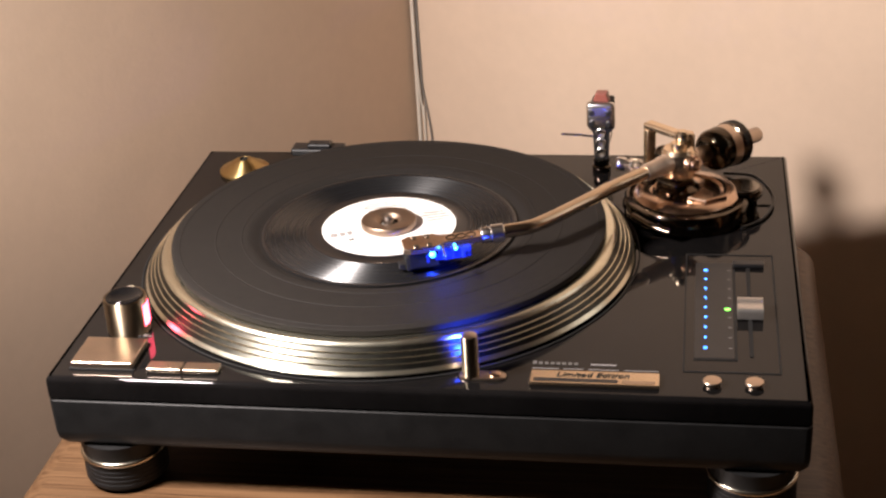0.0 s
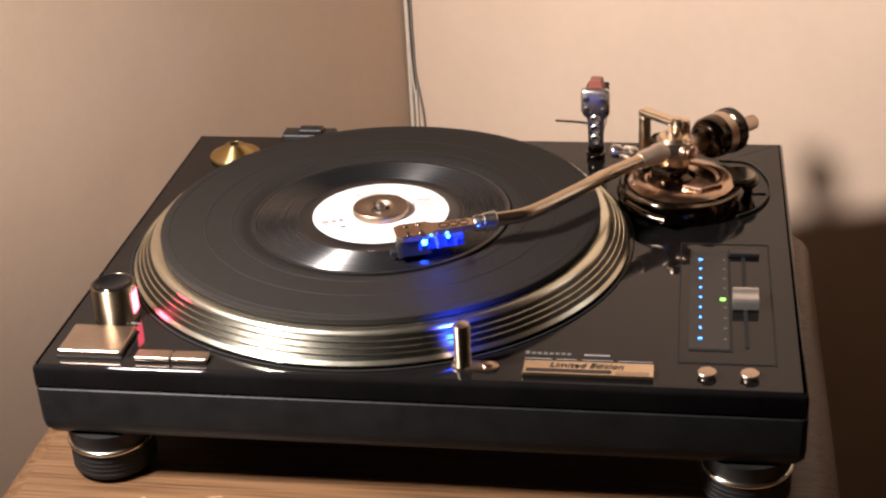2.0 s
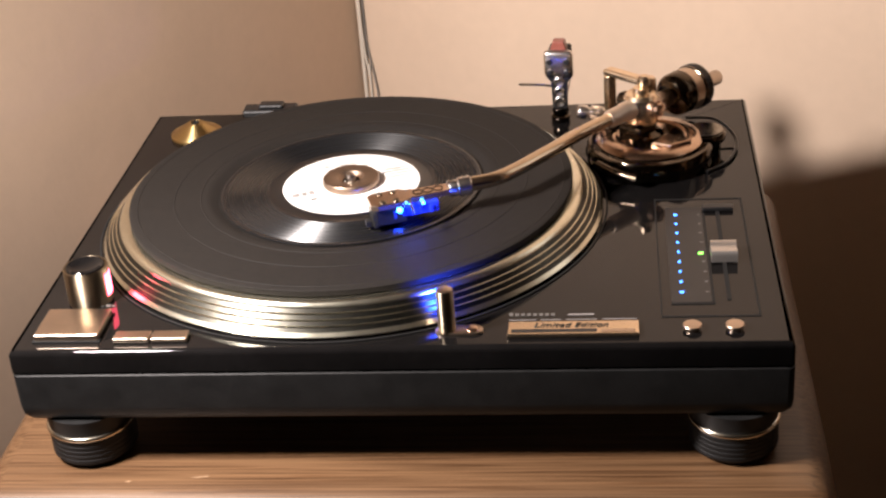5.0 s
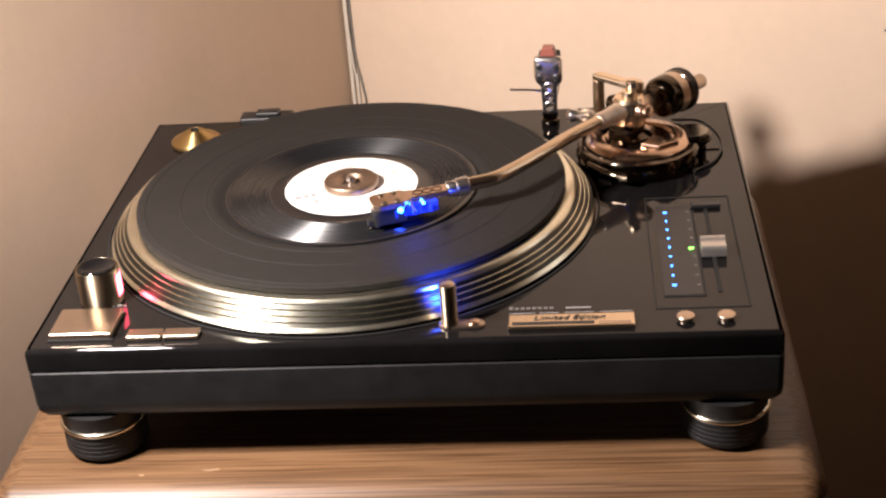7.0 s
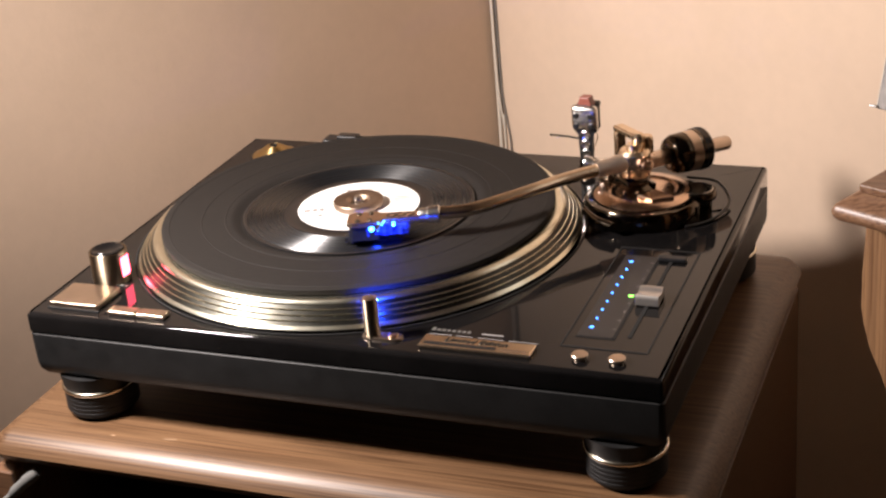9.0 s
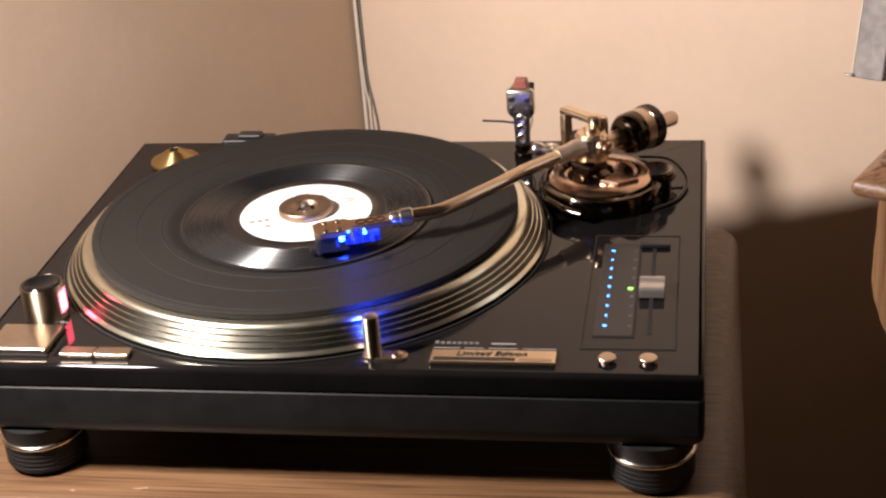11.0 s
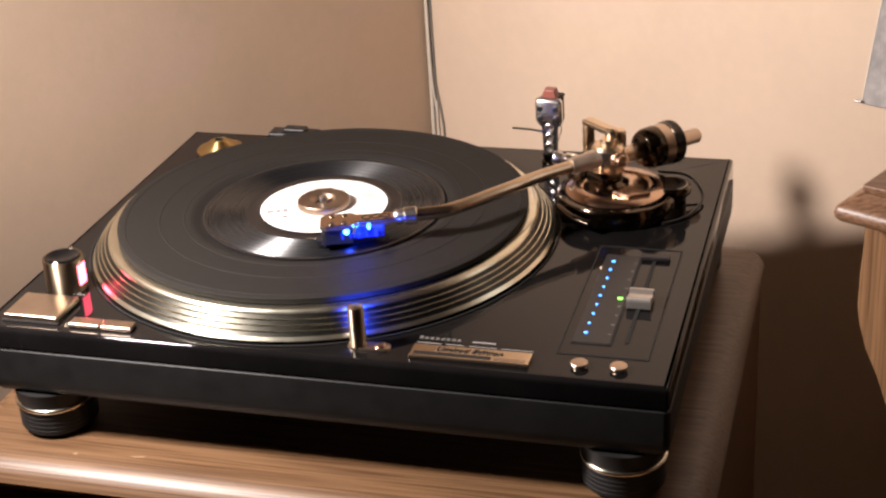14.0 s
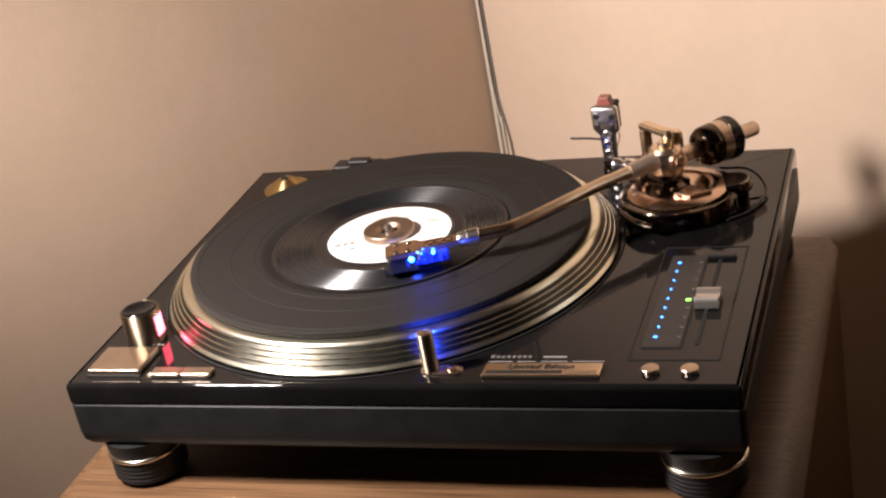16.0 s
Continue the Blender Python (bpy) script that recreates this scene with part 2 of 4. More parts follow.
def part(name, bm, mat, parent=None, label="", smooth=False):
    """Links a bmesh, built in world places, as one mesh under a thing or a part."""
    if parent:
        bmesh.ops.translate(bm, verts=bm.verts, vec=-Vector(root_place(parent)))
    me = bpy.data.meshes.new(name)
    if smooth:
        for f in bm.faces:
            f.smooth = True
        for e in bm.edges:
            if len(e.link_faces) == 2 and e.calc_face_angle(0) > radians(38):
                e.smooth = False
    bm.to_mesh(me)
    bm.free()
    me.materials.append(mat)
    ob = new(name, me)
    if parent:
        ob.parent = parent
    if label:
        tagged(ob, label)
    return ob


def box(x0, x1, y0, y1, z0, z1, r=0.0, seg=2, bm=None):
    bm = bm or bmesh.new()
    got = bmesh.ops.create_cube(bm, size=1, matrix=Matrix.LocRotScale(((x0 + x1) / 2, (y0 + y1) / 2, (z0 + z1) / 2), None, (x1 - x0, y1 - y0, z1 - z0)))
    if r:
        edges = list({e for v in got["verts"] for e in v.link_edges})
        bmesh.ops.bevel(bm, geom=edges, offset=r, segments=seg, profile=0.5, affect="EDGES")
    return bm


def lathe(profile, at=(0, 0, 0), seg=48, bm=None, turn=None):
    """Turns (radius, height) points round z, then lays the form at a place, turned."""
    bm = bm or bmesh.new()
    m = Matrix.Translation(at) @ (turn or Matrix.Identity(4))
    rings = []
    for r, z in profile:
        if r < 1e-6:
            rings.append([bm.verts.new(m @ Vector((0, 0, z)))])
        else:
            rings.append([bm.verts.new(m @ Vector((r * math.cos(2 * math.pi * k / seg), r * math.sin(2 * math.pi * k / seg), z))) for k in range(seg)])
    for a, b in zip(rings, rings[1:]):
        for k in range(seg):
            j = (k + 1) % seg
            if len(a) == 1 and len(b) == 1:
                continue
            if len(a) == 1:
                bm.faces.new((a[0], b[j], b[k]))
            elif len(b) == 1:
                bm.faces.new((a[k], a[j], b[0]))
            else:
                bm.faces.new((a[k], a[j], b[j], b[k]))
    bmesh.ops.recalc_face_normals(bm, faces=bm.faces)
    return bm


def spline(points, steps=8):
    """A smooth run through the points."""
    p = [Vector(q) for q in points]
    p = [p[0] * 2 - p[1], *p, p[-1] * 2 - p[-2]]
    out = []
    for a, b, c, d in zip(p, p[1:], p[2:], p[3:]):
        for k in range(steps):
            t = k / steps
            out.append(0.5 * (2 * b + (c - a) * t + (2 * a - 5 * b + 4 * c - d) * t * t + (3 * b - a - 3 * c + d) * t ** 3))
    return [*out, p[-2]]


def tube(points, radius, seg=12, bm=None):
    bm = bm or bmesh.new()
    p = [Vector(q) for q in points]
    rings, up = [], Vector((0.13, 0.27, 0.95))
    for k, q in enumerate(p):
        d = (p[min(k + 1, len(p) - 1)] - p[max(k - 1, 0)]).normalized()
        s = d.cross(up).normalized()
        up = s.cross(d).normalized()
        r = radius[k] if isinstance(radius, list) else radius
        rings.append([bm.verts.new(q + r * (math.cos(2 * math.pi * j / seg) * s + math.sin(2 * math.pi * j / seg) * up)) for j in range(seg)])
    for a, b in zip(rings, rings[1:]):
        for k in range(seg):
            bm.faces.new((a[k], a[(k + 1) % seg], b[(k + 1) % seg], b[k]))
    bm.faces.new(rings[0][::-1])
    bm.faces.new(rings[-1])
    bmesh.ops.recalc_face_normals(bm, faces=bm.faces)
    return bm


def rod(a, b, profile, seg=32, bm=None):
    """A turned form whose axis runs from a to b; profile: (radius, share of the length)."""
    a, b = Vector(a), Vector(b)
    turn = (b - a).to_track_quat("Z", "Y").to_matrix().to_4x4()
    n = (b - a).length
    return lathe([(r, s * n) for r, s in profile], a, seg, bm, turn)


def prism(outline, z0, z1, r=0.0, m=None):
    """An outline in x and y, drawn up from z0 to z1."""
    bm = bmesh.new()
    low = [bm.verts.new((x, y, z0)) for x, y in outline]
    high = [bm.verts.new((x, y, z1)) for x, y in outline]
    bm.faces.new(low[::-1])
    top = bm.faces.new(high)
    n = len(low)
    for k in range(n):
        bm.faces.new((low[k], low[(k + 1) % n], high[(k + 1) % n], high[k]))
    bmesh.ops.recalc_face_normals(bm, faces=bm.faces)
    if r:
        bmesh.ops.bevel(bm, geom=list(top.edges), offset=r, segments=2, profile=0.5, affect="EDGES")
    if m:
        bmesh.ops.transform(bm, matrix=m, verts=bm.verts)
    return bm


def rounded(x0, x1, y0, y1, r, seg=6):
    pts = []
    for cx, cy, a0 in ((x1 - r, y1 - r, 0), (x0 + r, y1 - r, 90), (x0 + r, y0 + r, 180), (x1 - r, y0 + r, 270)):
        for k in range(seg + 1):
            a = radians(a0 + 90 * k / seg)
            pts.append((cx + r * math.cos(a), cy + r * math.sin(a)))
    return pts


def lettering(words, size, m, mat, parent, name="lettering", depth=0.0002, shear=0.0):
    curve = bpy.data.curves.new(name, "FONT")
    curve.body, curve.size, curve.extrude, curve.shear = words, size, depth, shear
    curve.align_x, curve.align_y = "CENTER", "CENTER"
    holder = new("scratch", curve)
    bpy.context.view_layer.update()
    me = bpy.data.meshes.new_from_object(holder.evaluated_get(bpy.context.evaluated_depsgraph_get()))
    bpy.data.objects.remove(holder)
    bm = bmesh.new()
    bm.from_mesh(me)
    bmesh.ops.transform(bm, matrix=m, verts=bm.verts)
    return part(name, bm, mat, parent)


# ---- the room ----
CORNER, TURN = Vector((0.103, 0.700, 0)), radians(25)
U, V = Vector((math.cos(TURN), -math.sin(TURN), 0)), Vector((-math.sin(TURN), -math.cos(TURN), 0))
FLOOR, CEILING = -0.66, 1.75
ROOM = Matrix((U.to_4d(), V.to_4d(), (0, 0, 1, 0), (0, 0, 0, 1))).transposed()
for k in range(3):
    ROOM[3][k] = 0
ROOM.translation = CORNER


def slab(name, u0, u1, v0, v1, z0, z1, mat, label, category):
    bm = box(u0, u1, v0, v1, z0, z1)
    bmesh.ops.transform(bm, matrix=ROOM, verts=bm.verts)
    bmesh.ops.recalc_face_normals(bm, faces=bm.faces)
    return tagged(part(name, bm, mat), label, category, kind="structure")


slab("wall_back", 0, 4.6, -0.12, 0, FLOOR, CEILING, M_WALL, "plain beige painted plaster wall behind the turntable", "wall")
slab("wall_left", -0.12, 0, -0.12, 4.4, FLOOR, CEILING, M_WALL, "plain beige painted plaster wall beside the stand", "wall")
# two unseen walls close the room; their colour is darkened to weaken the bounce
slab("wall_right", 4.6, 4.72, -0.12, 4.52, FLOOR, CEILING, M_WALL2, "unseen plain plaster wall, darkened to lower bounced light", "wall")
slab("wall_front", -0.12, 4.6, 4.4, 4.52, FLOOR, CEILING, M_WALL2, "unseen plain plaster wall behind the viewer, darkened to lower bounced light", "wall")
slab("floor", -0.12, 4.72, -0.12, 4.52, FLOOR - 0.1, FLOOR, M_CARPET, "brown carpeted floor in shadow", "floor")
slab("ceiling", -0.12, 4.72, -0.12, 4.52, CEILING, CEILING + 0.1, M_CEIL, "off-white painted ceiling", "ceiling")

# ---- the oak stand ----
TABLE = 0.020


def bullnose_top(x0, x1, y0, y1, z1, thick, r=0.02):
    """A board with rounded corners whose edges are turned to a half round."""
    rows = [(0.0, 0.0), (0.012, 0.0), (0.020, 0.002), (0.026, 0.007), (0.029, 0.0125), (0.026, 0.018), (0.020, 0.023), (0.010, thick)]
    bm = bmesh.new()
    rings = []
    for out, down in rows:
        inset = 0.029 - out
        rings.append([bm.verts.new((x, y, z1 - down)) for x, y in rounded(x0 + inset, x1 - inset, y0 + inset, y1 - inset, max(r + 0.012 - inset, 0.002))])
    n = len(rings[0])
    for a, b in zip(rings, rings[1:]):
        for k in range(n):
            bm.faces.new((a[k], a[(k + 1) % n], b[(k + 1) % n], b[k]))
    bm.faces.new(rings[0])
    bm.faces.new(rings[-1][::-1])
    bmesh.ops.recalc_face_normals(bm, faces=bm.faces)
    return bm


def oak_stand():
    s = thing("oak_stand", (0.215, 0.19, FLOOR), "stained oak stand with a rounded top edge, holding black hi-fi gear", "stand")
    part("top", bullnose_top(-0.037, 0.480, -0.036, 0.382, TABLE, 0.025, 0.006), M_OAK, s, smooth=True)
    for x in (-0.0355, 0.4605):
        part("side_panel", box(x + 0.0005, x + 0.0175, -0.0195, 0.365, FLOOR, TABLE - 0.025, 0.001), M_OAK, s)
        part("front_post", box(x, x + 0.018, -0.0345, -0.020, FLOOR, TABLE - 0.0290, 0.0012), M_OAK2, s)
    part("back_panel", box(-0.017, 0.459, 0.35, 0.365, FLOOR, TABLE - 0.025, 0.001), M_BLACK, s)
    part("shelf", box(-0.0175, 0.4605, 0.0, 0.35, -0.30, -0.28, 0.002), M_OAK, s)
    part("bottom_shelf", box(-0.0175, 0.4605, 0.0, 0.35, FLOOR + 0.03, FLOOR + 0.05, 0.002), M_OAK, s)
    for x, y, n in ((0.098, -0.0080, 0.0095), (0.104, -0.0072, 0.0055), (0.058, -0.0120, 0.0040)):
        part("scuff_mark", prism([(x, y), (x + n * 0.5, y - 0.0007), (x + n, y + 0.0002), (x + n * 0.6, y + 0.0010)], TABLE + 0.00005, TABLE + 0.00025), M_SCUFF, s, "pale scuff in the varnish")
    return s


oak_stand()


def receiver():
    s = thing("hifi_receiver", (0.215, 0.17, -0.28), "black hi-fi component on the shelf of the oak stand", "hi-fi component")
    part("case", box(0.03, 0.40, 0.03, 0.33, -0.27, -0.08, 0.004), M_BLACK, s)
    part("front_panel", box(0.028, 0.402, 0.022, 0.030, -0.272, -0.078, 0.003), M_RUBBER, s)
    for x in (0.06, 0.37):
        for y in (0.06, 0.30):
            part("foot", lathe([(0, 0), (0.016, 0), (0.018, 0.010), (0, 0.010)], (x, y, -0.28), 16), M_FOOT, s)


receiver()

# ---- the turntable ----
Z = 0.105
W, D = 0.453, 0.353
HUB = Vector((0.180, 0.176, 0))
deck = thing("turntable", (W / 2, D / 2, TABLE), "glossy black record deck with gold fittings and lit blue indicators", "turntable")


def plinth():
    bm = box(-0.0028, W + 0.0015, 0, D, 0.0905, Z)
    top = [e for e in bm.edges if all(v.co.z > Z - 1e-4 for v in e.verts)]
    upright = [e for e in bm.edges if abs(e.verts[0].co.z - e.verts[1].co.z) > 0.005]
    bmesh.ops.bevel(bm, geom=upright, offset=0.002, segments=3, profile=0.5, affect="EDGES")
    top = [e for e in bm.edges if all(v.co.z > Z - 1e-4 for v in e.verts)]
    bmesh.ops.bevel(bm, geom=top, offset=0.0035, segments=5, profile=0.5, affect="EDGES")
    # a narrow level border keeps the large face free of the edge's rounding
    face = max(bm.faces, key=lambda f: f.calc_center_median().z)
    bmesh.ops.inset_region(bm, faces=[face], thickness=0.0008)
    body = part("top_plate", bm, M_LACQUER, deck, "glossy black lacquered top plate", smooth=True)
    bm = bmesh.new()
    rows = [(0.0008, 0.0890), (0.0, 0.0880), (0.0, 0.0865), (0.0002, 0.0660), (0.0008, 0.0605), (0.0030, 0.0565), (0.0070, 0.0545), (0.0120, 0.0540)]
    rings = [[bm.verts.new((x, y, z)) for x, y in rounded(i - 0.0033, W + 0.002 - i, i, D - i, 0.004 + i * 0.6)] for i, z in rows]
    n = len(rings[0])
    for a, b in zip(rings, rings[1:]):
        for k in range(n):
            bm.faces.new((a[k], a[(k + 1) % n], b[(k + 1) % n], b[k]))
    bm.faces.new(rings[0])
    bm.faces.new(rings[-1])
    bmesh.ops.recalc_face_normals(bm, faces=bm.faces)
    part("base", bm, M_RUBBER, deck, "matt black lower casing", smooth=True)
    part("shadow_gap", box(0.003, W - 0.003, 0.003, D - 0.003, 0.088, 0.091), M_SLOT, deck)


plinth()


def feet():
    for x in (0.0300, W - 0.0300):
        for y in (0.0255, D - 0.0255):
            prof = [(0, 0.0), (0.0190, 0.0), (0.0225, 0.0008), (0.0248, 0.0026), (0.0258, 0.0045)]
            for k in range(5):
                z = 0.005 + k * 0.0032
                prof += [(0.0264, z), (0.0264, z + 0.0020), (0.02622, z + 0.0022), (0.02622, z + 0.0026)]
            prof += [(0.0260, 0.0210), (0, 0.0210)]
            foot = part("foot", lathe(prof, (x, y, TABLE), 48), M_FOOT, deck, "ribbed black rubber foot", smooth=True)
            part("foot_ring", lathe([(0.0255, 0.0204)] + [(0.0262 + 0.0013 * math.sin(radians(a)), 0.0222 - 0.0016 * math.cos(radians(a))) for a in range(10, 171, 20)] + [(0.0255, 0.0239)], (x, y, TABLE), 48), M_RING, foot, "gold trim ring", smooth=True)
            part("foot_neck", lathe([(0.0260, 0.0235), (0.0264, 0.0280), (0.0275, 0.0350), (0.010, 0.0350)], (x, y, TABLE), 48), M_RUBBER, foot, smooth=True)


feet()


def platter():
    hub = (HUB.x, HUB.y, 0)
    part("platter_well", lathe([(0.1695, Z + 0.0004), (0.1705, Z + 0.0004), (0.1705, Z + 0.0008), (0.1695, Z + 0.0008)], hub, 96), M_SLOT, deck)
    # sloped rim: bright ridges with dark bands let in between
    low, high = Vector((0.1656, Z + 0.0038)), Vector((0.1545, Z + 0.0150))
    prof = [(0.0, Z + 0.0012), (0.166, Z + 0.0012), (0.1674, Z + 0.0016), (0.1676, Z + 0.0024), (0.1668, Z + 0.0034)]
    bands = []
    out = Vector((0.0006, 0.0006))
    edges = []
    for k in range(4):
        a, b = low.lerp(high, (k + 0.15) / 4), low.lerp(high, (k + 0.85) / 4)
        edges += [a, b]
        bands.append((a, b))
    prof += [tuple(low + out * 0.6), tuple(edges[0] + out * 0.7), tuple(edges[0])]
    for b, a in zip(edges[1:-1:2], edges[2::2]):
        mid = a.lerp(b, 0.5)
        prof += [tuple(b), tuple(b + out * 0.7), tuple(b.lerp(mid, 0.5) + out * 1.15), tuple(mid + out * 1.3 + Vector((0, 0.00008))), tuple(a.lerp(mid, 0.5) + out * 1.05 + Vector((-0.0002, 0.0001))), tuple(a + out * 0.6), tuple(a)]
    prof += [tuple(edges[-1]), tuple(edges[-1] + out * 0.7), tuple(high + out)]
    prof += [(high.x + 0.0001, Z + 0.0163), (high.x - 0.0008, Z + 0.0174), (high.x - 0.0022, Z + 0.0180), (0.1505, Z + 0.0180), (0, Z + 0.0180)]
    p = part("platter", lathe(prof, hub, 160), M_PLATTER, deck, "champagne metal platter with dark banded rim", smooth=True)
    for a, b in bands:
        n = Vector((0.00022, 0.00022))
        part("strobe_band", lathe([tuple(a), tuple(a + n), tuple(b + n), tuple(b)], hub, 160), M_PLATTERDARK, p, "dark strobe band", smooth=True)
    return p


platter()


def controls():
    # start button, speed buttons
    part("start_stop_button", box(0.0105, 0.0500, 0.011, 0.0425, Z + 0.0006, Z + 0.0050, 0.0010, 3), M_GOLDSATIN, deck, "square satin gold start button")
    part("button_recess", box(0.0095, 0.051, 0.010, 0.0435, Z + 0.0002, Z + 0.0008), M_SLOT, deck)
    for x in (0.0595, 0.0825):
        part("speed_button", box(x, x + 0.0219, 0.0085, 0.0180, Z + 0.0005, Z + 0.0034, 0.0008, 3), M_GOLDSATIN, deck, "small satin gold speed button")
    # power switch over the strobe light
    c = (0.0304, 0.0622)
    knob = part("strobe_housing", lathe([(0, 0.0), (0.0136, 0.0), (0.0138, 0.0005), (0.0138, 0.0228), (0.0135, 0.0236), (0.0126, 0.0239), (0.0120, 0.0232), (0.0120, 0.0205), (0, 0.0205)], (*c, Z), 48), M_KNOB, deck, "round gold strobe housing with power switch", smooth=True)
    part("power_switch", lathe([(0, 0.0206), (0.0116, 0.0206), (0.0118, 0.0240), (0.0112, 0.0246), (0.0098, 0.0241), (0.0080, 0.0231), (0.0055, 0.0223), (0.0028, 0.0219), (0, 0.0218)], (*c, Z), 40), M_LACQUER, knob, "dished black power switch cap", smooth=True)
    bm = bmesh.new()
    rows = []
    for z in (Z + 0.0050, Z + 0.0195):
        for r in (0.0140, 0.0133):
            rows.append([bm.verts.new((c[0] + r * math.cos(radians(a)), c[1] + r * math.sin(radians(a)), z)) for a in range(-21, 22, 7)])
    for k in range(6):
        bm.faces.new((rows[0][k], rows[0][k + 1], rows[2][k + 1], rows[2][k]))
        bm.faces.new((rows[2][k], rows[2][k + 1], rows[3][k + 1], rows[3][k]))
        bm.faces.new((rows[0][k + 1], rows[0][k], rows[1][k], rows[1][k + 1]))
    part("strobe_window", bm, M_STROBE, knob, "glowing red strobe window")
    for k, (x, w) in enumerate(((0.0375, 0.0035), (0.0425, 0.0030), (0.0465, 0.0020))):
        part("switch_marking", box(x, x + w, 0.0520, 0.0535 + 0.001 * (k % 2), Z + 0.0001, Z + 0.0004), M_LIGHTEDGE, deck)
    # pop-up target lamp and its plate
    part("lamp_plate", prism(rounded(0.2505, 0.2785, 0.0125, 0.0225, 0.0049), Z + 0.0001, Z + 0.0016, 0.0004), M_GOLDSATIN, deck, "oval gold lamp plate", smooth=True)
    part("target_lamp", lathe([(0, 0.0), (0.0050, 0.0), (0.0051, 0.0006), (0.0051, 0.0275), (0.0048, 0.0280), (0, 0.0280)], (0.2575, 0.0175, Z), 32), M_KNOB, deck, "pop-up gold target lamp post", smooth=True)
    part("lamp_cap", lathe([(0, 0.0280), (0.0047, 0.0280), (0.0046, 0.0284), (0.0042, 0.0286), (0, 0.0286)], (0.2575, 0.0175, Z), 32), M_GOLDSATIN, deck, smooth=True)
    part("lamp_lens", rod((0.2575, 0.0222, Z + 0.0252), (0.2575, 0.0232, Z + 0.0255), [(0, 0), (0.0024, 0), (0.0024, 1), (0, 1)], 16), M_BLUELENS, deck, "tiny blue lamp lens")
    part("lamp_release", lathe([(0, 0.0016), (0.0034, 0.0016), (0.0036, 0.0028), (0.0018, 0.0034), (0, 0.0030)], (0.2720, 0.0175, Z), 24), M_ROSE, deck, smooth=True)
    # badge with the plain blocks of maker's name above it
    plate = part("badge", box(0.2925, 0.3680, 0.0085, 0.0235, Z + 0.0002, Z + 0.0028, 0.0008, 2), M_GOLD, deck, "polished gold nameplate")
    part("badge_band", box(0.2950, 0.3440, 0.0108, 0.0140, Z + 0.0026, Z + 0.0030), M_BLACK, plate)
    lettering("Limited Edition", 0.0070, pose(0.3290, 0.0182, Z + 0.0030), M_DARKINK, plate, shear=0.3)
    part("badge_seal", box(0.3465, 0.3655, 0.0105, 0.0135, Z + 0.0026, Z + 0.0030), M_GOLDSATIN, plate)
    for k in range(8):
        x = 0.2925 + 0.0035 * k
        part("maker_name_bar", box(x, x + 0.0024, 0.0335, 0.0362 if k else 0.0372, Z + 0.0001, Z + 0.0004), M_LIGHTEDGE, deck)
    part("maker_name_bar", box(0.3270, 0.3420, 0.0338, 0.0352, Z + 0.0001, Z + 0.0004), M_INK, deck)
    for x, w in ((0.2925, 0.016), (0.311, 0.012), (0.326, 0.018), (0.347, 0.020)):
        part("caption_bar", box(x, x + w, 0.0286, 0.0293, Z + 0.0001, Z + 0.0003), M_INK, deck)
    # two round buttons
    for x in (0.3980, 0.4220):
        part("round_button", lathe([(0, 0.0), (0.0042, 0.0), (0.0042, 0.0018), (0.0054, 0.0024), (0.0055, 0.0030), (0.0050, 0.0035), (0, 0.0036)], (x, 0.0165, Z), 32), M_GOLDSATIN, deck, "round polished gold push button", smooth=True)


controls()


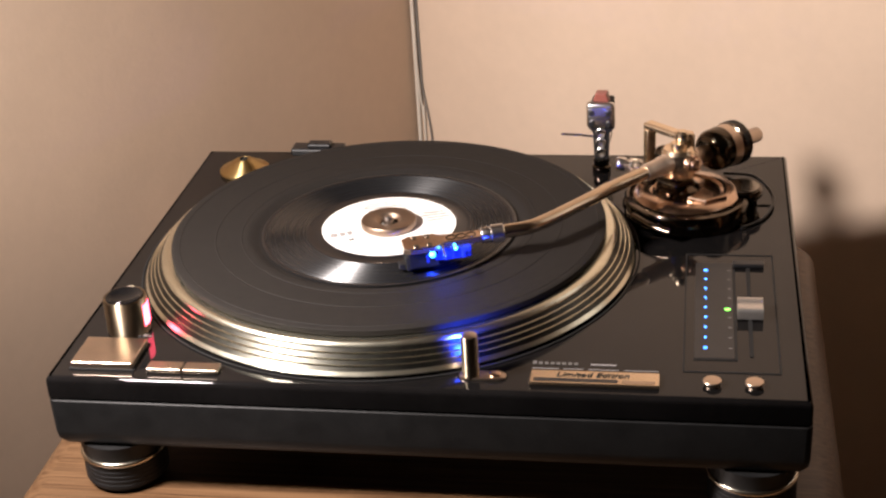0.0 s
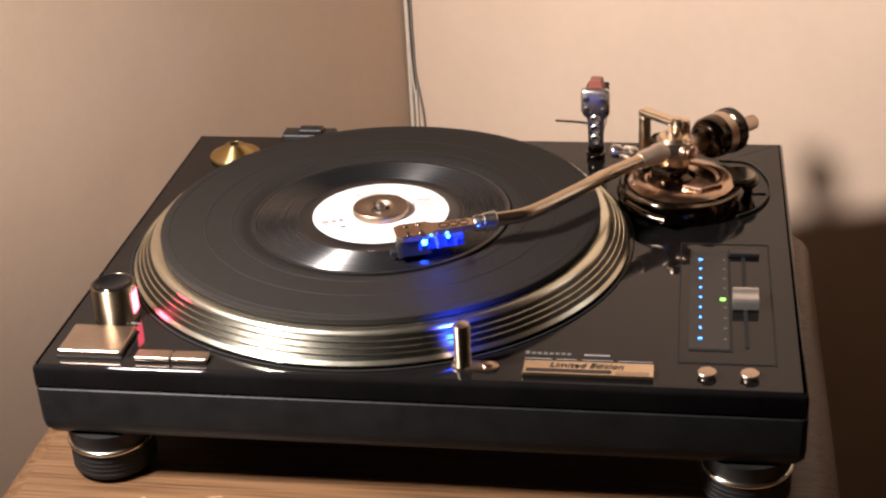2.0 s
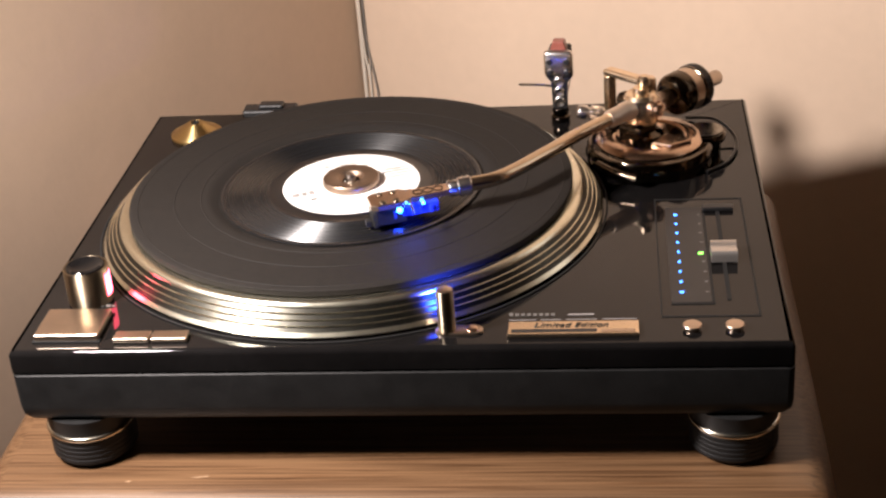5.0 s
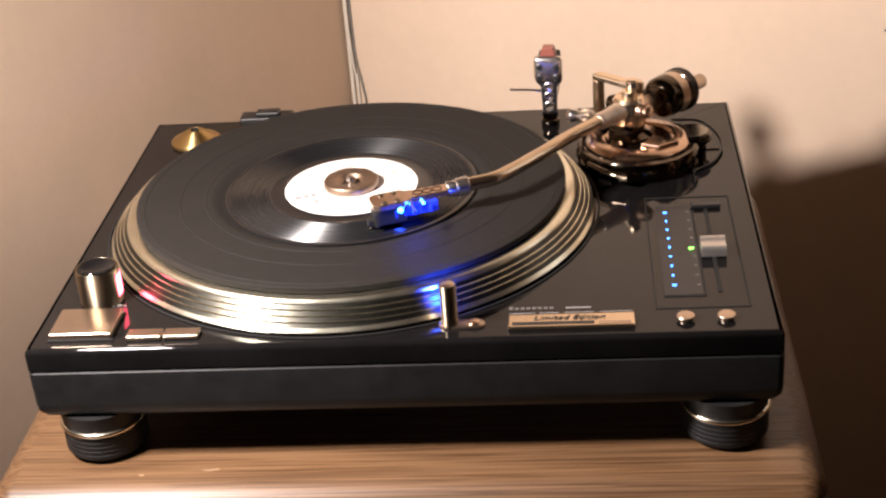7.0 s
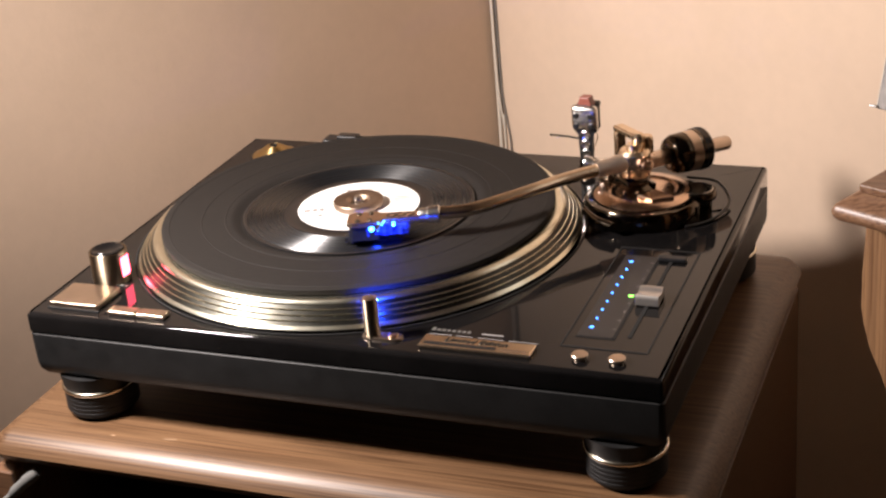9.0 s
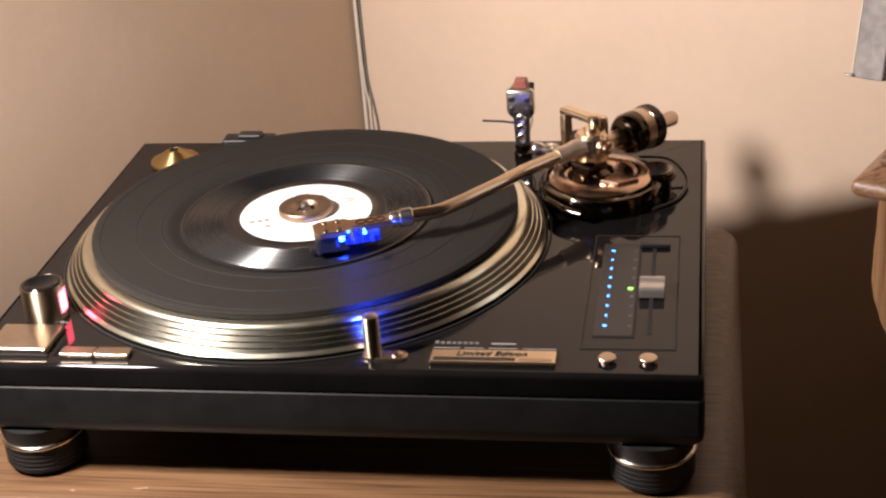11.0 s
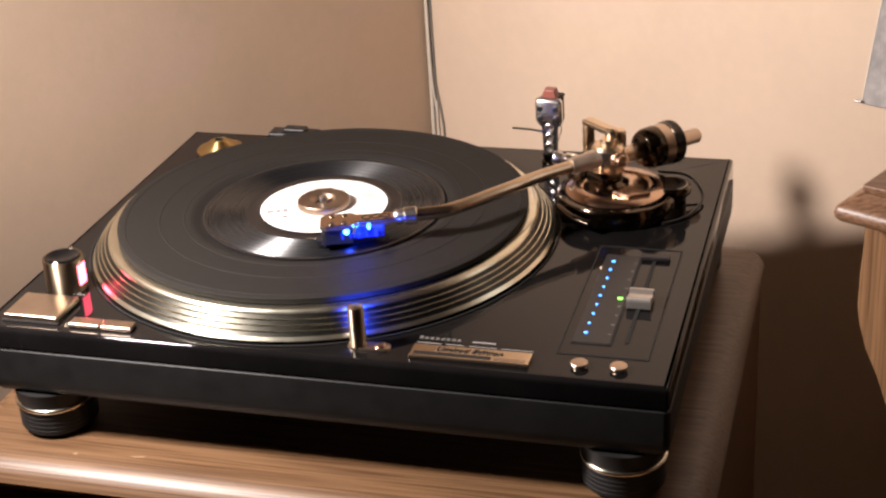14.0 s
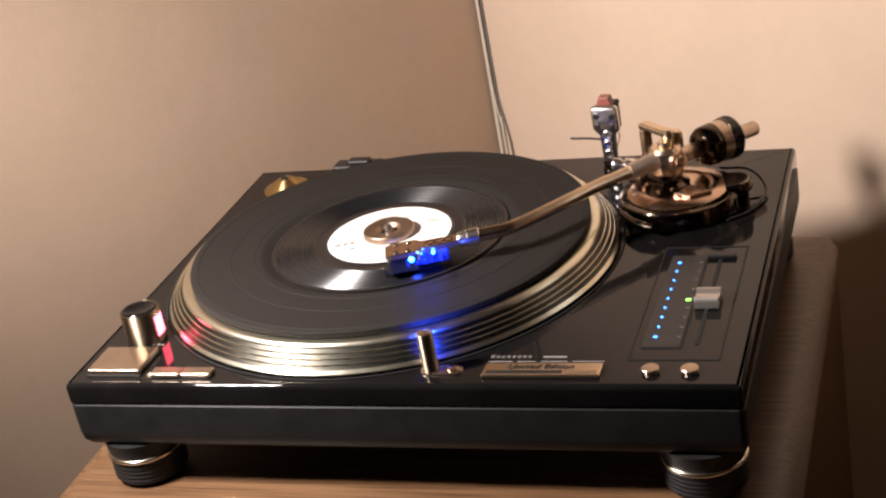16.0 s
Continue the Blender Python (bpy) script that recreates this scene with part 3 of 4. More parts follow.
def pitch_control():
    x0, x1, y0, y1 = 0.3810, 0.4380, 0.0300, 0.1830
    for a in ((x0, x1, y0, y0 + 0.0012), (x0, x1, y1 - 0.0010, y1), (x0, x0 + 0.0008, y0 + 0.0013, y1 - 0.0011), (x1 - 0.0011, x1, y0 + 0.0013, y1 - 0.0011)):
        part("panel_groove", box(*a, Z + 0.0001, Z + 0.0004), M_SLOT, deck)
    part("window_groove", box(0.3870, 0.4128, 0.0442, 0.0456, Z + 0.0001, Z + 0.0004), M_SLOT, deck)
    part("window_groove", box(0.4114, 0.4128, 0.0458, 0.1620, Z + 0.0001, Z + 0.0004), M_SLOT, deck)
    win = part("indicator_window", prism(rounded(0.3875, 0.4110, 0.0460, 0.1700, 0.0015), Z + 0.0001, Z + 0.0005, 0.0), M_BLACK, deck, "dark indicator window")
    for k in range(9):
        y = 0.0580 + 0.1010 * k / 8
        part("indicator_light", box(0.3928 if k in (0, 8) else 0.3933, 0.3952 if k in (0, 8) else 0.3947, y - 0.0008, y + 0.0008, Z + 0.0004, Z + 0.0010, 0.0003), M_BLUE, win, "lit blue indicator")
        part("scale_mark", box(0.4080, 0.4098, y - 0.0003, y + 0.0003, Z + 0.0004, Z + 0.0007), M_INK, win)
    part("lock_light", box(0.4060, 0.4092, 0.1050, 0.1070, Z + 0.0005, Z + 0.0011, 0.0003), M_GREEN, win, "lit green indicator")
    part("slider_slot", box(0.4200, 0.4225, 0.0490, 0.1680, Z + 0.0001, Z + 0.0005), M_SLOT, deck)
    part("slot_end", box(0.4115, 0.4315, 0.1635, 0.1700, Z + 0.0002, Z + 0.0030, 0.0008), M_BLACK, deck)
    bm = bmesh.new()
    prof = [(-0.0088, 0.0010), (-0.0087, 0.0060), (-0.0083, 0.0082), (-0.0074, 0.0094), (-0.0060, 0.0095), (-0.0038, 0.0082), (-0.0015, 0.0073), (0.0015, 0.0073), (0.0038, 0.0082), (0.0060, 0.0095), (0.0074, 0.0094), (0.0083, 0.0082), (0.0087, 0.0060), (0.0088, 0.0010)]
    ends = [[bm.verts.new((x, 0.1020 + y, Z + 0.001 + (z - 0.001) * 0.82)) for y, z in prof] for x in (0.4135, 0.4292)]
    for k in range(len(prof)):
        j = (k + 1) % len(prof)
        bm.faces.new((ends[0][k], ends[0][j], ends[1][j], ends[1][k]))
    bm.faces.new(ends[0])
    bm.faces.new(ends[1][::-1])
    bmesh.ops.recalc_face_normals(bm, faces=bm.faces)
    part("pitch_slider", bm, M_SLIDER, deck, "dished satin silver pitch slider", smooth=True)
    part("slider_skirt", box(0.4150, 0.4280, 0.0950, 0.1090, Z + 0.0006, Z + 0.0030, 0.0005), M_BLACK, deck)


pitch_control()


def hinge_socket():
    part("hinge_socket", box(0.066, 0.108, D - 0.004, D + 0.012, Z - 0.016, Z + 0.0030, 0.0015), M_BLACK, deck, "black dust cover hinge socket")
    part("hinge_clip", box(0.0790, 0.0980, D - 0.001, D + 0.009, Z + 0.0028, Z + 0.0062, 0.0012), M_BLACK, deck)


hinge_socket()


def tonearm():
    c = Vector((0.3800, 0.2500, Z))
    ring = part("arm_base", lathe([(0, 0.0002), (0.0430, 0.0002), (0.0438, 0.0010), (0.0438, 0.0120), (0.0425, 0.0140), (0.0390, 0.0146), (0.0365, 0.0140), (0, 0.0140)], c, 72), M_CHROME, deck, "black chrome height adjusting ring", smooth=True)
    part("arm_collar", lathe([(0, 0.0140), (0.0360, 0.0140), (0.0368, 0.0152), (0.0340, 0.0176), (0.0260, 0.0186), (0.0240, 0.0170), (0, 0.0170)], c, 64), M_ROSESATIN, ring, "rose gold arm collar", smooth=True)
    for k in range(48):
        a = 2 * math.pi * k / 48
        q = c + Vector((0.0440 * math.cos(a), 0.0440 * math.sin(a), 0.0065))
        if k % 2 == 0:
            part("grip_rib", box(q.x - 0.0007, q.x + 0.0007, q.y - 0.0007, q.y + 0.0007, q.z - 0.004, q.z + 0.004), M_CHROME, ring)
    pivot = Vector((0.3740, 0.2510, 0.1455))
    way = Vector((-0.056, -0.064, 0.0)).normalized()
    side = Vector((way.y, -way.x, 0))
    # gimbal: post, cross frame, bearing caps
    part("pivot_post", lathe([(0, 0.0160), (0.0150, 0.0160), (0.0155, 0.0200), (0.0110, 0.0225), (0.0095, 0.0300), (0.0080, 0.0330), (0, 0.0330)], (pivot.x, pivot.y, Z), 40), M_CHROME, deck, "black chrome pivot post", smooth=True)
    frame_m = Matrix((side.to_4d(), way.to_4d(), (0, 0, 1, 0), (0, 0, 0, 1))).transposed()
    for k in range(3):
        frame_m[3][k] = 0
    frame_m.translation = pivot

    def framed(name, b, mat, label="", smooth=False, owner=deck):
        bmesh.ops.transform(b, matrix=frame_m, verts=b.verts)
        bmesh.ops.recalc_face_normals(b, faces=b.faces)
        return part(name, b, mat, owner, label, smooth)

    arch = framed("bearing_frame", box(0.0030, 0.0430, -0.0185, -0.0095, 0.0080, 0.0128, 0.0014), M_GOLD, "square gold bearing frame")
    framed("frame_leg", box(0.0375, 0.0428, -0.0183, -0.0097, -0.0265, 0.0082, 0.0012), M_GOLD, owner=arch)
    framed("frame_leg", box(0.0030, 0.0075, -0.0178, -0.0102, -0.0060, 0.0082, 0.0010), M_GOLD, owner=arch)
    framed("frame_foot", box(0.0080, 0.0425, -0.0180, -0.0100, -0.0265, -0.0220, 0.0010), M_ROSE, owner=arch)
    framed("frame_post", lathe([(0, -0.004), (0.0046, -0.004), (0.0050, 0.0), (0.0050, 0.0125), (0.0040, 0.0146), (0, 0.0149)], (0.0040, -0.0140, 0.0), 24), M_GOLD, smooth=True, owner=arch)
    framed("pivot_block", box(-0.0110, 0.0100, -0.0060, 0.0130, -0.0260, -0.0125, 0.0025, 3), M_CHROME, "black pivot block")
    framed("left_knob", lathe([(0, -0.0055), (0.0050, -0.0045), (0.0072, 0), (0.0050, 0.0045), (0, 0.0055)], (0.0190, 0.0100, -0.0170), 24), M_CHROME, "round black trim knob", smooth=True)
    framed("side_wedge", prism([(-0.0380, -0.0080), (-0.0180, -0.0060), (-0.0200, 0.0120), (-0.0330, 0.0080)], -0.0240, -0.0190, 0.0010), M_ROSESATIN, "flat rose gold lifter plate")
    part("bearing_housing", lathe([(0, -0.0130), (0.0105, -0.0130), (0.0120, -0.0100), (0.0120, 0.0060), (0.0100, 0.0085), (0.0055, 0.0090), (0.0050, 0.0125), (0, 0.0130)], pivot, 36), M_GOLD, deck, "polished gold bearing housing", smooth=True)
    for s in (-1, 1):
        part("bearing_cap", rod(pivot + side * s * 0.0105, pivot + side * s * 0.0185, [(0, 0), (0.0062, 0), (0.0062, 0.55), (0.0048, 0.6), (0.0048, 0.92), (0.0038, 1), (0, 1)], 28), M_CHROME if s > 0 else M_ROSE, deck, smooth=True)
    part("bearing_screw", lathe([(0, 0.0125), (0.0042, 0.0125), (0.0048, 0.0140), (0.0046, 0.0185), (0.0030, 0.0200), (0, 0.0200)], pivot - way * 0.004, 24), M_GOLD, deck, smooth=True)
    # counterweight on its rear shaft
    back = pivot - Vector((0, 0, 0.0035))
    part("rear_shaft", rod(back, back - way * 0.086 + Vector((0, 0, -0.0040)), [(0, 0), (0.0062, 0), (0.0062, 0.35), (0.0056, 0.36), (0.0056, 0.985), (0.0048, 1), (0, 1)], 28), M_GOLDSATIN, deck, "threaded gold rear shaft", smooth=True)
    a, b = back - way * 0.0300 - Vector((0, 0, 0.0012)), back - way * 0.0625 + Vector((0, 0, -0.0025))
    weight = part("counterweight", rod(a, b, [(0, 0), (0.0088, 0), (0.0128, 0.06), (0.0150, 0.18), (0.0154, 0.42), (0.0148, 0.44), (0.0148, 0.70), (0.0160, 0.72), (0.0162, 0.96), (0.0150, 1), (0, 1)], 56), M_CHROME, deck, "glossy black counterweight", smooth=True)
    part("counterweight_band", rod(a.lerp(b, 0.445), a.lerp(b, 0.695), [(0.0142, 0), (0.0155, 0), (0.0155, 1), (0.0142, 1)], 56), M_GOLDSATIN, weight, "satin gold band", smooth=True)
    for k in range(3):
        q = a.lerp(b, 0.80 + 0.055 * k)
        part("counterweight_groove", rod(q, q + (b - a).normalized() * 0.0007, [(0.0150, 0), (0.01635, 0), (0.01635, 1), (0.0150, 1)], 48), M_SLOT, weight, smooth=True)
    # curved tube to the headshell
    line = spline([pivot + way * 0.006, pivot + way * 0.030, pivot + way * 0.065, (0.3180, 0.1830, 0.1455), (0.3040, 0.1650, 0.1452), (0.2920, 0.1500, 0.1450), (0.2800, 0.1375, 0.1452), (0.2645, 0.1300, 0.1455)], 7)
    part("arm_tube", tube(line, 0.0046, 20), M_TUBE, deck, "curved polished gold arm tube", smooth=True)
    part("arm_sleeve", rod(pivot + way * 0.004, pivot + way * 0.034, [(0, 0), (0.0066, 0), (0.0068, 0.45), (0.0061, 0.50), (0.0061, 0.9), (0.0052, 1), (0, 1)], 28), M_SLEEVE, deck, smooth=True)
    # small fittings round the base
    part("arm_rest", tube([(0.3420, 0.2740, Z), (0.3420, 0.2740, Z + 0.018), (0.3400, 0.2720, Z + 0.026)], 0.0030, 14), M_ROSE, deck, "gold arm rest post", smooth=True)
    part("arm_clip", rod((0.3300, 0.2650, Z + 0.0305), (0.3480, 0.2690, Z + 0.0265), [(0, 0), (0.0042, 0), (0.0050, 0.06), (0.0050, 0.34), (0.0036, 0.38), (0.0036, 0.48), (0.0052, 0.52), (0.0052, 0.92), (0.0042, 1), (0, 1)], 24), M_SILVER, deck, "polished two-step arm clip", smooth=True)
    part("anti_skate_knob", lathe([(0, 0.0005), (0.0105, 0.0005), (0.0108, 0.0020), (0.0108, 0.0085), (0.0138, 0.0100), (0.0142, 0.0112), (0.0142, 0.0150), (0.0134, 0.0162), (0, 0.0162)], (0.4190, 0.2590, Z), 36), M_CHROME, deck, "black chrome anti-skating knob", smooth=True)
    part("anti_skate_cap", lathe([(0, 0.0162), (0.0118, 0.0162), (0.0120, 0.0168), (0.0112, 0.0174), (0.0040, 0.0170), (0, 0.0170)], (0.4190, 0.2590, Z), 28), M_GREYCHROME, deck, smooth=True)
    part("lock_lever", tube(spline([(0.3440, 0.2200, Z + 0.010), (0.3560, 0.2050, Z + 0.010), (0.3700, 0.1970, Z + 0.009)], 5), 0.0030, 12), M_CHROME, deck, smooth=True)
    part("arm_lead", tube(spline([(0.4060, 0.2820, Z + 0.016), (0.4280, 0.2860, Z + 0.012), (0.4410, 0.2680, Z + 0.004), (0.4340, 0.2390, Z + 0.0015), (0.4180, 0.2220, Z + 0.0014)], 6), 0.0010, 10), M_BLACK, deck, "thin black looping lead", smooth=True)


tonearm()


def shell_form(m, owner, stylus_mat, glow):
    """A gold headshell with three holes, its cartridge and finger lift; long axis along -x of m, plate at z 0."""
    home = [owner]

    def put(name, b, mat, label="", smooth=False, parent=None):
        bmesh.ops.transform(b, matrix=m, verts=b.verts)
        bmesh.ops.recalc_face_normals(b, faces=b.faces)
        return part(name, b, mat, parent or home[0], label, smooth)

    outline = [(0.0, -0.0052), (0.0, 0.0052), (-0.026, 0.0062), (-0.030, 0.0098), (-0.047, 0.0098), (-0.051, 0.0070), (-0.051, -0.0070), (-0.047, -0.0098), (-0.030, -0.0098), (-0.026, -0.0062)]
    plate = put("headshell" if glow else "shell_plate", prism(outline, -0.0020, 0.0016, 0.0005), M_ROSE if glow else M_BLACK, "drilled rose gold headshell" if glow else "drilled black headshell plate")
    if glow:
        home[0] = plate
    if not glow:
        put("mount_block", box(-0.0508, -0.0298, -0.0108, 0.0108, -0.0026, 0.0044, 0.0032, 4), M_SILVER, "polished cartridge mount", True)
    for x in (-0.0065, -0.0130, -0.0195):
        if not glow:
            put("shell_hole", lathe([(0, 0.0014), (0.0040, 0.0014), (0.0042, 0.0021), (0.0034, 0.0025), (0.0012, 0.0018), (0, 0.0017)], (x * 1.2 - 0.0025, 0, 0), 20), M_SILVER, smooth=True)
            continue
        put("shell_hole", lathe([(0, 0.0014), (0.0026, 0.0014), (0.0027, 0.0020), (0.0034, 0.0020), (0.0035, 0.0014)], (x, 0, 0), 20), M_CHROME if glow else M_SILVER)
    for y in (-0.0063, 0.0063):
        for x in (-0.0345, -0.0430):
            put("mounting_screw", lathe([(0, 0.0014), (0.0020, 0.0014), (0.0021, 0.0021), (0.0017, 0.0024), (0.0006, 0.0020), (0, 0.0020)] if glow else [(0, 0.0014), (0.0021, 0.0014), (0.0023, 0.0030), (0.0016, 0.0036), (0, 0.0034)], (x, y, 0 if glow else 0.0024), 16), M_GREYCHROME if glow else M_BLACK, smooth=True)
    if glow:
        put("socket_collar", rod((0.0, 0, -0.0003), (0.0150, 0, -0.0003), [(0, 0), (0.0048, 0), (0.0052, 0.05), (0.0052, 0.40), (0.0060, 0.44), (0.0062, 0.95), (0.0054, 1), (0, 1)], 28), M_SILVER, "silver locking collar", True)
    lift = 0 if glow else 0.0035
    put("finger_lift", tube(spline([(lift - 0.026, -0.0060, 0.0004), (lift - 0.027, -0.0150, 0.0010), (lift - 0.0275, -0.0240, 0.0020), (lift - 0.028, -0.0300, 0.0030)], 5), 0.0009, 10), M_GREYCHROME, "thin curved finger lift", True)
    body = put("cartridge", box(-0.0490, -0.0290, -0.0085, 0.0085, -0.0135 if glow else -0.0115, -0.0021, 0.0010), M_FOOT, "black pickup cartridge")
    put("cartridge_face", box(-0.0505, -0.0470, -0.0080, 0.0080, -0.0150, -0.0040, 0.0012), M_FOOT, parent=body)
    if not glow:
        put("stylus_holder", prism([(-0.049, -0.0066), (-0.049, 0.0066), (-0.0572, 0.0040), (-0.0572, -0.0040)], -0.0070, 0.0008, 0.0008), stylus_mat, "dull red stylus guard", parent=body)
    else:
        put("stylus_needle", tube([(-0.0500, 0, -0.0150), (-0.0535, 0, -0.0180), (-0.0537, 0, -0.0193)], 0.0004, 6), M_CHROME, parent=body)
        put("stylus_holder", prism([(-0.046, -0.0040), (-0.046, 0.0040), (-0.0545, 0.0026), (-0.0545, -0.0026)], -0.0152, -0.0112, 0.0006), stylus_mat, "stylus holder", parent=body)
    for y in (-0.0050, -0.0017, 0.0017, 0.0050):
        put("pickup_wire", tube(spline([(-0.0280, y, -0.0060), (-0.0220, y * 1.3, -0.0085), (-0.0120, y * 0.8, -0.0060), (-0.0020, y * 0.5, -0.0022)], 4), 0.0005, 6), M_SILVER, parent=body)
    return plate, body, put


ARM_END = Vector((0.2645, 0.1300, 0.1455))
SHELL = Matrix.Translation(ARM_END + Vector((-0.0135, -0.0048, -0.0004))) @ pose(0, 0, 0, 0, -1.5, 18)
arm_shell, arm_body, arm_put = shell_form(SHELL, deck, M_BLACK, True)
for x, y, z, r, mat, label in ((-0.0335, -0.0092, -0.0040, 0.0019, M_BLUEGLOW, "bright blue light under the headshell"),
                              (-0.0265, -0.0088, -0.0012, 0.0008, M_BLUEGLOW, "small blue light under the headshell"),
                              (-0.0180, -0.0080, -0.0026, 0.0011, M_BLUEGLOW, "bright blue light under the headshell")):
    arm_put("cartridge_light", lathe([(r * math.sin(radians(a)), -r * math.cos(radians(a))) for a in range(0, 181, 20)], (x, y, z), 16), mat, label, parent=arm_shell)
# a clear light carrier clipped under the plate, with ribs along its side
carrier = box(-0.0400, -0.0080, -0.0078, 0.0060, -0.0104, -0.0024, 0.0012)
for k in range(5):
    x = -0.0375 + 0.0058 * k
    box(x, x + 0.0022, -0.0086, -0.0074, -0.0100 + 0.0008 * (k % 2), -0.0040 - 0.0010 * (k % 3), 0.0004, bm=carrier)
arm_put("light_carrier", carrier, M_BLUECLIP, "blue-lit clear acrylic light carrier", parent=arm_shell)

# the parts of a shell are its children one level down, so flatten what went deeper
for ob in list(arm_body.children):
    ob.parent = arm_shell

# ---- what lies on the deck ----


def spare_headshell():
    s = thing("spare_headshell", (0.3158, 0.3220, Z), "spare black chrome headshell standing upright with a red stylus", "headshell")
    turn = Matrix.Translation((0.3158, 0.3220, Z + 0.0048)) @ pose(0, 0, 0, 0, 0, -6) @ Matrix(((0, 1, 0, 0), (0, 0, -1, 0), (-1, 0, 0, 0), (0, 0, 0, 1))) 
    shell_form(turn, s, M_RED, False)
    part("socket_collar", lathe([(0, 0.0002), (0.0066, 0.0002), (0.0070, 0.0010), (0.0070, 0.0042), (0.0060, 0.0050), (0.0058, 0.0070), (0.0062, 0.0076), (0.0062, 0.0104), (0, 0.0104)], (0.3158, 0.3220, Z), 32), M_CHROME, s, "black chrome plug collar", smooth=True)
    return s


spare_headshell()


def adapter():
    s = thing("single_adapter", (0.0385, 0.3120, Z), "conical brass adapter for single records", "adapter")
    part("cone", lathe([(0.0030, 0.0102), (0.0058, 0.0104), (0.0074, 0.0098), (0.0160, 0.0042), (0.0186, 0.0034), (0.0194, 0.0026), (0.0194, 0.0004), (0, 0.0004)], (0.0385, 0.3120, Z), 56), M_BRASS, s, smooth=True)
    part("bore", lathe([(0.0031, 0.0112), (0.0031, 0.0020), (0, 0.0020)], (0.0385, 0.3120, Z), 24), M_SLOT, s)


adapter()


def record():
    hub = (HUB.x, HUB.y, 0)
    top = Z + 0.0225
    mat_thing = thing("platter_mat", (HUB.x, HUB.y, Z + 0.0180), "matt black rubber platter mat with fine raised rings", "mat")
    rings = [(0, Z + 0.0181), (0.1470, Z + 0.0181), (0.1478, Z + 0.0188), (0.1478, top - 0.0003), (0.1473, top)]
    for r in (0.1430, 0.1186, 0.1010):
        rings += [(r, top), (r - 0.0003, top + 0.00025), (r - 0.0008, top + 0.00025), (r - 0.0011, top)]
    rings += [(0.0975, top), (0.0960, top - 0.0001), (0.0930, top - 0.0009), (0.0898, top - 0.0028), (0.0885, top - 0.0033)]
    top -= 0.0033
    part("mat_disc", lathe([*rings, (0, top)], hub, 160), M_MAT, mat_thing, smooth=True)
    s = thing("vinyl_record", (HUB.x, HUB.y, top), "small glossy black vinyl single with a white paper label", "record")
    z = top + 0.0001
    disc = [(0.0, 0.0), (0.0868, 0.0), (0.0876, 0.0007), (0.0874, 0.0015), (0.0862, 0.0017), (0.0852, 0.0014), (0.0846, 0.0013)]
    count, r0, r1 = 92, 0.0844, 0.0562
    pitch = (r0 - r1) / count
    for k in range(count):
        disc += [(r0 - pitch * k, 0.0013), (r0 - pitch * (k + 0.5), 0.0013 - pitch * 0.5)]
    disc += [(0.0560, 0.0013), (0.0553, 0.0011), (0.0490, 0.0011), (0.0475, 0.0013), (0.0466, 0.0016), (0.0, 0.0016)]
    part("disc", lathe([(r, z + h) for r, h in disc], hub, 192), M_VINYL, s, smooth=True)
    lab = part("label", lathe([(0, z + 0.0016), (0.0458, z + 0.0016), (0.0460, z + 0.0019), (0.0040, z + 0.0019), (0.0036, z + 0.0019)], hub, 96), M_LABEL, s, "white paper record label with grey print")
    zz = z + 0.0019
    turned = Matrix.Translation((HUB.x, HUB.y, 0)) @ pose(0, 0, 0, 0, 0, 20)

    def bar(name, x0, x1, y0, y1, mat):
        b = box(x0, x1, y0, y1, zz, zz + 0.0002)
        bmesh.ops.transform(b, matrix=turned, verts=b.verts)
        part(name, b, mat, lab)

    for k, (x0, x1) in enumerate(((0.026, 0.040), (0.024, 0.042), (0.027, 0.043), (0.026, 0.038))):
        bar("print_line", x0, x1, 0.011 - 0.0042 * k, 0.0125 - 0.0042 * k, M_INK)
    for k, (x0, x1) in enumerate(((-0.041, -0.036), (-0.0345, -0.031), (-0.0295, -0.026))):
        bar("print_block", x0, x1, -0.007, -0.0015, M_INK)
    bar("print_block", -0.030, -0.026, -0.0155, -0.0130, M_DARKINK)
    for k in range(3):
        bar("print_line", -0.012, 0.014 - 0.004 * k, 0.030 + 0.0035 * k, 0.0312 + 0.0035 * k, M_INK)
    rng = random.Random(4)
    for k in range(26):
        # faint smudged print round the label, clear of the weight
        a, r = rng.uniform(0, 2 * math.pi), rng.uniform(0.025, 0.040)
        x, y = r * math.cos(a), r * math.sin(a)
        bar("print_line", x - rng.uniform(0.001, 0.004), x + rng.uniform(0.001, 0.004), y - 0.0005, y + 0.0005, M_PALEINK)
    w = thing("record_weight", (HUB.x, HUB.y, zz), "turned bronze record weight over the spindle", "record weight")
    part("weight_body", lathe([(0.0060, 0.0003), (0.0184, 0.0003), (0.0190, 0.0010), (0.0190, 0.0044), (0.0183, 0.0053), (0.0096, 0.0054), (0.0086, 0.0047), (0.0072, 0.0026), (0.0060, 0.0020)], (HUB.x, HUB.y, zz), 64), M_BRONZE, w, smooth=True)
    part("spindle", lathe([(0, Z + 0.018), (0.0036, Z + 0.018), (0.0036, Z + 0.0265), (0.0028, Z + 0.0282), (0, Z + 0.0290)], hub, 28), M_SILVER, deck, "steel centre spindle", smooth=True)


record()

# ---- beside the stand ----


